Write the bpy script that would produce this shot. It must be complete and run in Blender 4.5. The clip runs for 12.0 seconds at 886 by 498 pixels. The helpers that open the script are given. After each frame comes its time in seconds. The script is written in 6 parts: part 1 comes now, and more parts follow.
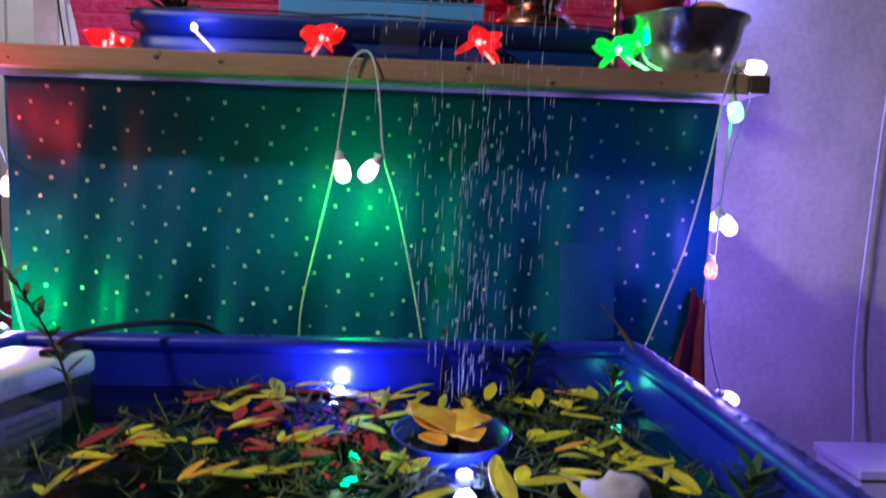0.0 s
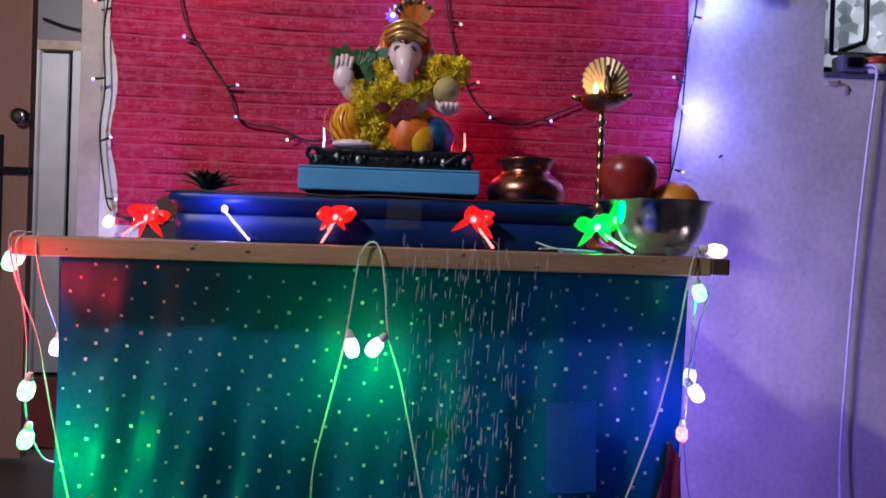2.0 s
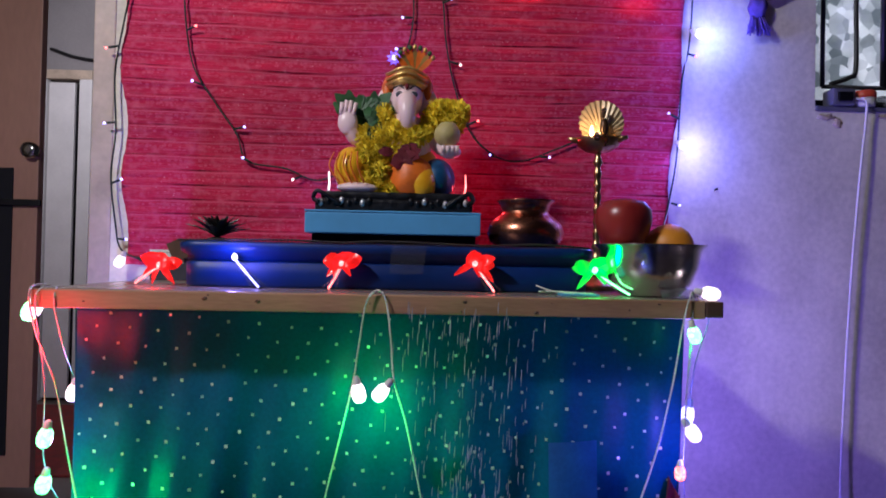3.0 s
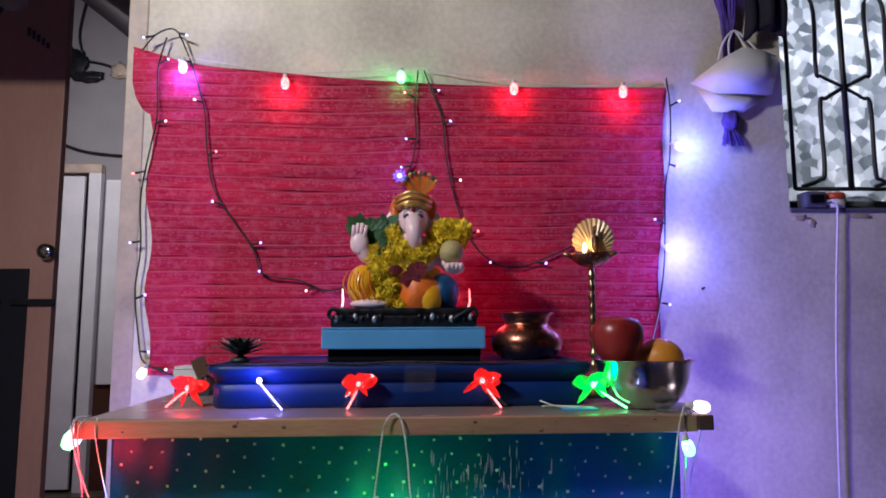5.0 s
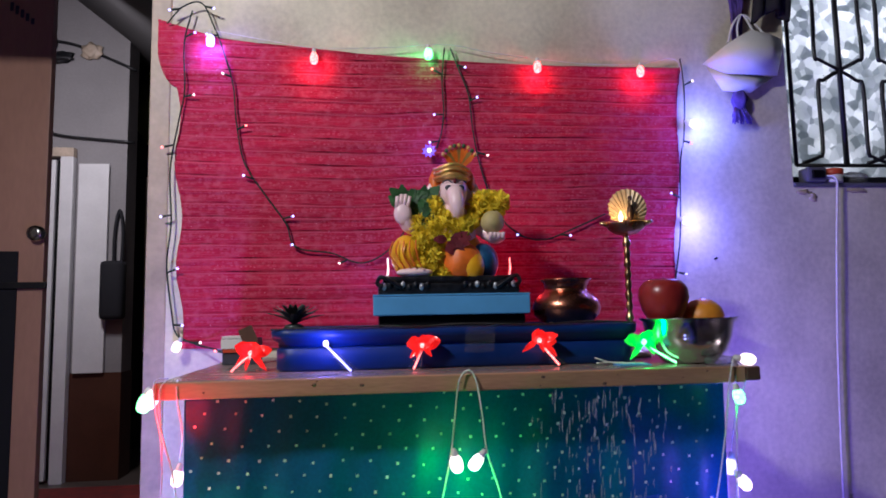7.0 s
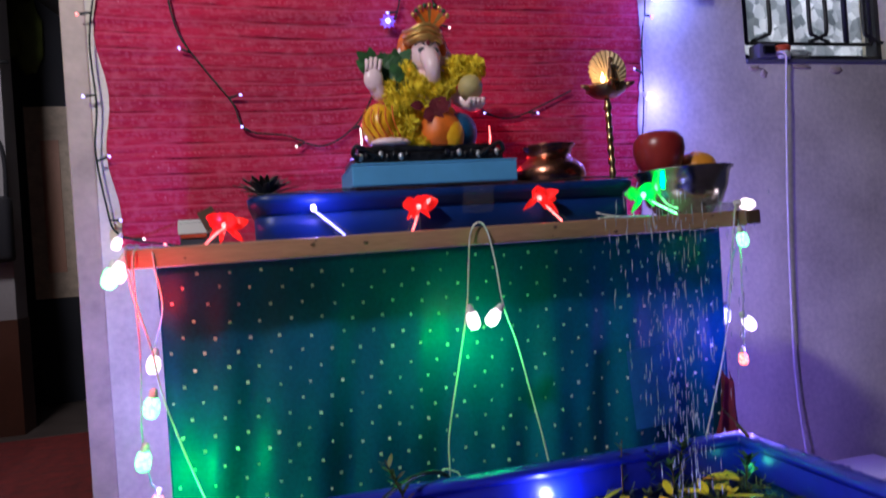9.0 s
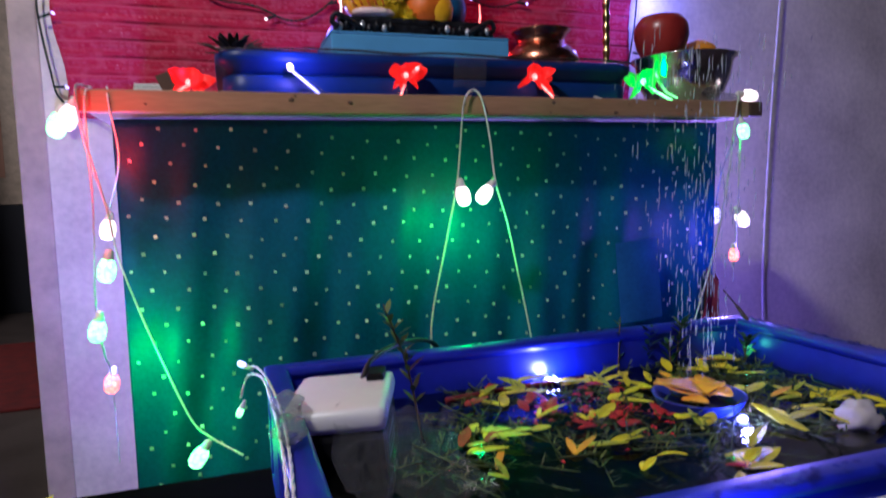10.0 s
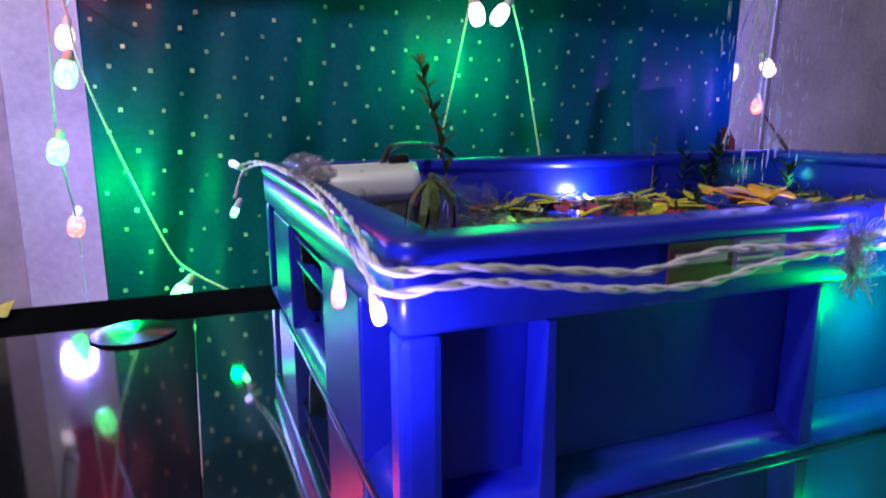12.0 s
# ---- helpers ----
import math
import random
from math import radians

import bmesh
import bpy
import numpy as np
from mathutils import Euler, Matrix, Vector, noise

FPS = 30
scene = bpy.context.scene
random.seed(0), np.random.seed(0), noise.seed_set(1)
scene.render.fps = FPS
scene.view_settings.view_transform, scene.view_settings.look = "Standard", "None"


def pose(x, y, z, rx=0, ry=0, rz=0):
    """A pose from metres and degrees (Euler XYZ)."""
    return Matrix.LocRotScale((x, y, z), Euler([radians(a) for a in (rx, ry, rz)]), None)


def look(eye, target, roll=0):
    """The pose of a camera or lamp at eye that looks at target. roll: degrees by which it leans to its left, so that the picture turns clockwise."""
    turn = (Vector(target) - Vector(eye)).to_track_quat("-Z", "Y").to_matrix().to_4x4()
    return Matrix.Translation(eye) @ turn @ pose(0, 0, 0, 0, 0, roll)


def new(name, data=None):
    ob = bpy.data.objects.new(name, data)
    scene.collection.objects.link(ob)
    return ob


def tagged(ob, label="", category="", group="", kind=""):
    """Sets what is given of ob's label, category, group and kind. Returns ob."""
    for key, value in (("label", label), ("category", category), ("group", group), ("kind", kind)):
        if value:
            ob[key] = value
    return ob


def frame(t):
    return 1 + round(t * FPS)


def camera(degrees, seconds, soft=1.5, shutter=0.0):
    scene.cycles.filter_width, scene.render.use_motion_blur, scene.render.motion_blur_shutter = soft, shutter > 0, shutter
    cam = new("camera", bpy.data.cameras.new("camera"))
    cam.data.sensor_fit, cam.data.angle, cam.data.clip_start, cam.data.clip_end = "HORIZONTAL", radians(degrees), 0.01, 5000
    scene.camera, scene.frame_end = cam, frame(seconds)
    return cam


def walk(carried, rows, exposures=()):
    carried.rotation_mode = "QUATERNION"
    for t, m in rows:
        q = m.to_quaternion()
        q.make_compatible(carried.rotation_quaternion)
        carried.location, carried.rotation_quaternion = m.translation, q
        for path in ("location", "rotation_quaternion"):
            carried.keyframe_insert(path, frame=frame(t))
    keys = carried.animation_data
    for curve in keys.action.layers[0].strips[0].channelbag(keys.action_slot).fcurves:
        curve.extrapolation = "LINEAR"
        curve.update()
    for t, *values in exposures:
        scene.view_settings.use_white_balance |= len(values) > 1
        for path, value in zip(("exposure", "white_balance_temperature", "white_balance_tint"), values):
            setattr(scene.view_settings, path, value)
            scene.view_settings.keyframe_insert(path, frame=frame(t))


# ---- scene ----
cam = camera(68.5, 12.0, soft=1.7, shutter=0.5)
PATH = [
    (0, (0.05, 0.177, 0.76), (0.163, 2.167, 0.586), 1.8),
    (0.5, (0.05, 0.147, 0.805), (0.149, 2.143, 0.722), 1.5),
    (1, (0.056, 0.117, 0.848), (0.133, 2.115, 0.811), 1.2),
    (1.5, (0.053, 0.093, 0.894), (0.118, 2.092, 0.892), 1.1),
    (2, (0.058, 0.076, 0.928), (0.133, 2.074, 0.914), 1.9),
    (2.5, (0.056, 0.058, 0.957), (0.124, 2.057, 0.954), 1.7),
    (3, (0.056, 0.042, 0.977), (0.121, 2.04, 1.005), 1.2),
    (4.8, (0.035, -0.046, 1.058), (0.11, 1.941, 1.274), -0.4),
    (5, (0.032, -0.059, 1.07), (0.106, 1.927, 1.296), -0.3),
    (5.5, (0.001, -0.08, 1.076), (0.057, 1.903, 1.329), -0.6),
    (6, (-0.045, -0.091, 1.063), (0.055, 1.893, 1.295), -1.2),
    (6.5, (-0.108, -0.094, 1.048), (0.044, 1.889, 1.253), -0.8),
    (6.7, (-0.127, -0.091, 1.039), (0.052, 1.891, 1.239), -0.8),
    (8.3, (-0.289, -0.025, 0.948), (0.079, 1.936, 1.089), -3.9),
    (8.5, (-0.294, -0.005, 0.938), (0.131, 1.946, 1.052), -3.9),
    (9, (-0.311, 0.045, 0.885), (0.192, 1.98, 0.898), -4.2),
    (9.5, (-0.33, 0.089, 0.829), (0.241, 2.004, 0.75), -2.7),
    (10, (-0.342, 0.126, 0.793), (0.28, 2.017, 0.607), -1.6),
    (10.5, (-0.348, 0.162, 0.753), (0.324, 2.022, 0.456), -1.5),
    (11, (-0.36, 0.181, 0.718), (0.324, 2.035, 0.403), -1.7),
    (11.5, (-0.371, 0.193, 0.687), (0.332, 2.033, 0.341), -0.7),
    (12, (-0.375, 0.209, 0.658), (0.336, 2.036, 0.26), -0.2),
]
walk(cam, [(t, look(eye, target, roll)) for t, eye, target, roll in PATH], exposures=[(0, 0.0, 5750, 19), (3, 0.0, 5750, 19), (5.5, 0.05, 5750, 19), (8.5, -0.05, 5750, 19), (12, -0.05, 5750, 19)])

# ---- world and lights ----
world = bpy.data.worlds.new("world")
scene.world = world
world.use_nodes = True
world.node_tree.nodes["Background"].inputs[0].default_value = (0.10, 0.11, 0.14, 1)
world.node_tree.nodes["Background"].inputs[1].default_value = 0.015


def lamp_point(name, loc, colour, watts, radius=0.012):
    data = bpy.data.lights.new(name, "POINT")
    data.color, data.energy, data.shadow_soft_size = colour, watts, radius
    ob = new(name, data)
    ob.location = loc
    return ob


def lamp_area(name, eye, target, colour, watts, sx, sy):
    data = bpy.data.lights.new(name, "AREA")
    data.shape, data.size, data.size_y = "RECTANGLE", sx, sy
    data.color, data.energy = colour, watts
    ob = new(name, data)
    ob.matrix_world = look(eye, target)
    return ob


GREEN, RED, VIOLET, WHITE = (0.0, 1.0, 0.09), (1.0, 0.04, 0.05), (0.30, 0.22, 1.0), (1.0, 0.86, 0.8)
# the room's tube light, high up to the left of the shrine
lamp_area("tube_glow", (-1.22, 0.04, 2.32), (0.2, 1.5, 1.2), (1.0, 0.94, 0.84), 28, 0.24, 0.06)
# the passage behind the doorway has a lamp of its own
lamp_area("passage_glow", (-1.78, 2.95, 2.52), (-2.0, 4.4, 1.2), (1.0, 0.93, 0.88), 17.5, 0.3, 0.3)

# ---- materials ----


def nodes_of(name):
    m = bpy.data.materials.new(name)
    m.use_nodes = True
    nt = m.node_tree
    return m, nt, nt.nodes["Principled BSDF"]


def mat(name, base, rough=0.5, metal=0.0, var=0.15, scale=8.0, bump=0.1, fine=60.0, second=None, stretch=(1, 1, 1), coat=0.0, rnd=0.0, sheen=0.0, spec=0.5, ior=1.5):
    """Two scales of colour change (patches and grain) and a fine relief."""
    m, nt, b = nodes_of(name)
    tex = nt.nodes.new("ShaderNodeTexCoord")
    mp = nt.nodes.new("ShaderNodeMapping")
    mp.inputs["Scale"].default_value = stretch
    nt.links.new(tex.outputs["Object"], mp.inputs[0])
    n1, n2 = nt.nodes.new("ShaderNodeTexNoise"), nt.nodes.new("ShaderNodeTexNoise")
    n1.inputs["Scale"].default_value, n2.inputs["Scale"].default_value = scale, fine
    n1.inputs["Detail"].default_value, n2.inputs["Detail"].default_value = 4, 3
    for n in (n1, n2):
        nt.links.new(mp.outputs[0], n.inputs["Vector"])
    add = nt.nodes.new("ShaderNodeMath")
    add.operation = "MULTIPLY_ADD"
    add.inputs[1].default_value = 0.35
    nt.links.new(n2.outputs["Fac"], add.inputs[0])
    nt.links.new(n1.outputs["Fac"], add.inputs[2])
    ramp = nt.nodes.new("ShaderNodeValToRGB")
    lo = [c * (1 - var) for c in base] + [1]
    hi = [min(1, c * (1 + var)) for c in (second or base)] + [1]
    ramp.color_ramp.elements[0].color, ramp.color_ramp.elements[1].color = lo, hi
    ramp.color_ramp.elements[0].position, ramp.color_ramp.elements[1].position = 0.42, 0.95
    nt.links.new(add.outputs[0], ramp.inputs[0])
    out = ramp.outputs[0]
    if rnd:
        info = nt.nodes.new("ShaderNodeNewGeometry")
        hsv = nt.nodes.new("ShaderNodeHueSaturation")
        mr = nt.nodes.new("ShaderNodeMapRange")
        mr.inputs["To Min"].default_value, mr.inputs["To Max"].default_value = 1 - rnd, 1 + rnd
        nt.links.new(info.outputs["Random Per Island"], mr.inputs["Value"])
        nt.links.new(mr.outputs[0], hsv.inputs["Value"])
        nt.links.new(out, hsv.inputs["Color"])
        out = hsv.outputs[0]
    nt.links.new(out, b.inputs["Base Color"])
    rr = nt.nodes.new("ShaderNodeMapRange")
    rr.inputs["To Min"].default_value, rr.inputs["To Max"].default_value = max(0.02, rough * 0.75), min(1, rough * 1.25)
    nt.links.new(n1.outputs["Fac"], rr.inputs["Value"])
    nt.links.new(rr.outputs[0], b.inputs["Roughness"])
    b.inputs["Metallic"].default_value = metal
    b.inputs["Specular IOR Level"].default_value = spec
    b.inputs["IOR"].default_value = ior
    b.inputs["Coat Weight"].default_value = coat
    b.inputs["Sheen Weight"].default_value = sheen
    if bump:
        bp = nt.nodes.new("ShaderNodeBump")
        bp.inputs["Strength"].default_value, bp.inputs["Distance"].default_value = bump, 0.003
        nt.links.new(add.outputs[0], bp.inputs["Height"])
        nt.links.new(bp.outputs[0], b.inputs["Normal"])
    return m


def spun_metal(name):
    m = mat(name, (0.20, 0.22, 0.22), 0.25, metal=1.0, var=0.05, scale=8, bump=0.0)
    b = m.node_tree.nodes["Principled BSDF"]
    tan = m.node_tree.nodes.new("ShaderNodeTangent")
    tan.direction_type, tan.axis = "RADIAL", "Z"
    b.inputs["Anisotropic"].default_value = 0.95
    b.inputs["Specular Tint"].default_value = (0.34, 0.36, 0.36, 1)
    m.node_tree.links.new(tan.outputs[0], b.inputs["Tangent"])
    return m


def glow(name, colour, strength, facets=0.0):
    """Lit plastic; facets gives the cell size of a moulded crystal relief."""
    m, nt, b = nodes_of(name)
    b.inputs["Base Color"].default_value = (*colour, 1)
    b.inputs["Emission Color"].default_value = (*colour, 1)
    b.inputs["Emission Strength"].default_value = strength
    b.inputs["Roughness"].default_value = 0.25
    if facets:
        tex, v = nt.nodes.new("ShaderNodeTexCoord"), nt.nodes.new("ShaderNodeTexVoronoi")
        v.inputs["Scale"].default_value = 1 / facets
        nt.links.new(tex.outputs["Object"], v.inputs["Vector"])
        mr = nt.nodes.new("ShaderNodeMapRange")
        mr.inputs["From Max"].default_value = 0.7
        mr.inputs["To Min"].default_value, mr.inputs["To Max"].default_value = strength * 1.4, strength * 0.55
        nt.links.new(v.outputs["Distance"], mr.inputs["Value"])
        nt.links.new(mr.outputs[0], b.inputs["Emission Strength"])
        bp = nt.nodes.new("ShaderNodeBump")
        bp.inputs["Strength"].default_value, bp.inputs["Distance"].default_value = 0.8, 0.002
        nt.links.new(v.outputs["Distance"], bp.inputs["Height"])
        nt.links.new(bp.outputs[0], b.inputs["Normal"])
    return m


def clear(name, colour=(1, 1, 1), rough=0.05, ior=1.45, bump=0.0, scale=30.0):
    m, nt, b = nodes_of(name)
    b.inputs["Base Color"].default_value = (*colour, 1)
    b.inputs["Transmission Weight"].default_value = 1.0
    b.inputs["Roughness"].default_value, b.inputs["IOR"].default_value = rough, ior
    if bump:
        n, bp = nt.nodes.new("ShaderNodeTexNoise"), nt.nodes.new("ShaderNodeBump")
        n.inputs["Scale"].default_value = scale
        bp.inputs["Strength"].default_value, bp.inputs["Distance"].default_value = bump, 0.004
        nt.links.new(n.outputs["Fac"], bp.inputs["Height"])
        nt.links.new(bp.outputs[0], b.inputs["Normal"])
    return m


def film_mat(name, tint=(0.04, 0.04, 0.045), amount=0.25):
    """Thin clear plastic: mostly see-through, with a wrinkled gloss."""
    m, nt, b = nodes_of(name)
    tr, mix = nt.nodes.new("ShaderNodeBsdfTransparent"), nt.nodes.new("ShaderNodeMixShader")
    n, bp = nt.nodes.new("ShaderNodeTexNoise"), nt.nodes.new("ShaderNodeBump")
    n.inputs["Scale"].default_value = 45
    bp.inputs["Strength"].default_value, bp.inputs["Distance"].default_value = 0.8, 0.01
    nt.links.new(n.outputs["Fac"], bp.inputs["Height"])
    nt.links.new(bp.outputs[0], b.inputs["Normal"])
    b.inputs["Base Color"].default_value = (*tint, 1)
    b.inputs["Roughness"].default_value = 0.10
    b.inputs["Specular IOR Level"].default_value = 1.0
    mix.inputs[0].default_value = amount
    nt.links.new(tr.outputs[0], mix.inputs[1])
    nt.links.new(b.outputs[0], mix.inputs[2])
    nt.links.new(mix.outputs[0], nt.nodes["Material Output"].inputs["Surface"])
    return m


def woven(name, base, second, period=0.034):
    """Printed sari cloth: crease shade painted as dark pleat lines, with rows of small pale motifs between them."""
    m = mat(name, base, 0.85, var=0.20, scale=4, bump=0.30, fine=260, second=second, stretch=(0.5, 1, 1.4), spec=0.15)
    nt = m.node_tree
    b = nt.nodes["Principled BSDF"]

    def math_node(op, a, c=None, d=None):
        n = nt.nodes.new("ShaderNodeMath")
        n.operation = op
        for k, v in enumerate((a, c, d)):
            if v is None:
                continue
            if isinstance(v, (int, float)):
                n.inputs[k].default_value = v
            else:
                nt.links.new(v, n.inputs[k])
        return n.outputs[0]

    tex = nt.nodes.new("ShaderNodeTexCoord")
    sep = nt.nodes.new("ShaderNodeSeparateXYZ")
    nt.links.new(tex.outputs["Object"], sep.inputs[0])
    wob = nt.nodes.new("ShaderNodeTexNoise")
    wob.inputs["Scale"].default_value, wob.inputs["Detail"].default_value = 2.0, 1.0
    nt.links.new(tex.outputs["Object"], wob.inputs["Vector"])
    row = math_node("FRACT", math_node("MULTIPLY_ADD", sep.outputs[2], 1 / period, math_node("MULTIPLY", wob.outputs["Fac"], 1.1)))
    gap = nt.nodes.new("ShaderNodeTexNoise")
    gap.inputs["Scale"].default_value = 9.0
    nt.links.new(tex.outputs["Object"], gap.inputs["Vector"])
    crease_shade = nt.nodes.new("ShaderNodeMapRange")
    crease_shade.inputs["From Min"].default_value, crease_shade.inputs["From Max"].default_value = 0.42, 0.66
    nt.links.new(gap.outputs["Fac"], crease_shade.inputs["Value"])
    pleat = math_node("MULTIPLY", math_node("LESS_THAN", row, 0.09), math_node("MULTIPLY", crease_shade.outputs[0], 1.0))
    mp = nt.nodes.new("ShaderNodeMapping")
    mp.inputs["Scale"].default_value = (1.0, 0.0, 1.35)
    nt.links.new(tex.outputs["Object"], mp.inputs[0])
    v = nt.nodes.new("ShaderNodeTexVoronoi")
    v.inputs["Scale"].default_value, v.inputs["Randomness"].default_value = 88, 0.55
    nt.links.new(mp.outputs[0], v.inputs["Vector"])
    ring = math_node("MULTIPLY", math_node("LESS_THAN", v.outputs["Distance"], 0.40), math_node("GREATER_THAN", v.outputs["Distance"], 0.17))
    inside = math_node("MULTIPLY", math_node("GREATER_THAN", row, 0.30), math_node("LESS_THAN", row, 0.80))
    motif = math_node("MULTIPLY", math_node("MULTIPLY", ring, inside), math_node("MULTIPLY", gap.outputs["Fac"], 0.62))
    stripe = math_node("MULTIPLY", math_node("MULTIPLY", math_node("GREATER_THAN", row, 0.86), math_node("LESS_THAN", row, 0.94)), 0.42)
    # loose pale weft threads running across
    tm = nt.nodes.new("ShaderNodeMapping")
    tm.inputs["Scale"].default_value = (14.0, 0.0, 420.0)
    nt.links.new(tex.outputs["Object"], tm.inputs[0])
    weft = nt.nodes.new("ShaderNodeTexNoise")
    weft.inputs["Scale"].default_value, weft.inputs["Detail"].default_value = 1.0, 3.0
    nt.links.new(tm.outputs[0], weft.inputs["Vector"])
    thread = math_node("MULTIPLY", math_node("SUBTRACT", weft.outputs["Fac"], 0.47), 1.5)
    thread = math_node("MINIMUM", math_node("MAXIMUM", thread, 0.0), 0.55)
    # blotches where the print has faded
    worn = nt.nodes.new("ShaderNodeTexNoise")
    worn.inputs["Scale"].default_value, worn.inputs["Detail"].default_value = 38.0, 4.0
    nt.links.new(mp.outputs[0], worn.inputs["Vector"])
    fade = math_node("MULTIPLY", math_node("MINIMUM", math_node("MAXIMUM", math_node("SUBTRACT", worn.outputs["Fac"], 0.48), 0.0), 0.2), 1.9)
    pale = math_node("MAXIMUM", math_node("MAXIMUM", motif, stripe), math_node("MAXIMUM", thread, fade))
    fleck = nt.nodes.new("ShaderNodeTexVoronoi")
    fleck.inputs["Scale"].default_value = 55
    nt.links.new(tex.outputs["Object"], fleck.inputs["Vector"])
    spark = math_node("MULTIPLY", math_node("LESS_THAN", fleck.outputs["Distance"], 0.06), 0.55)
    old = b.inputs["Base Color"].links[0].from_socket
    # the last, darkest colour paints shade into the pleat creases
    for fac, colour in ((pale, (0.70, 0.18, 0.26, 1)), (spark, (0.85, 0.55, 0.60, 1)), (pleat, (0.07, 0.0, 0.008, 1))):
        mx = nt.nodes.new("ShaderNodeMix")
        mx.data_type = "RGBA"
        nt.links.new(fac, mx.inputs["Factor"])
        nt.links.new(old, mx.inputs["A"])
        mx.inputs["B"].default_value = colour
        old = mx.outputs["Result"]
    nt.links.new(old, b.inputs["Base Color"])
    return m


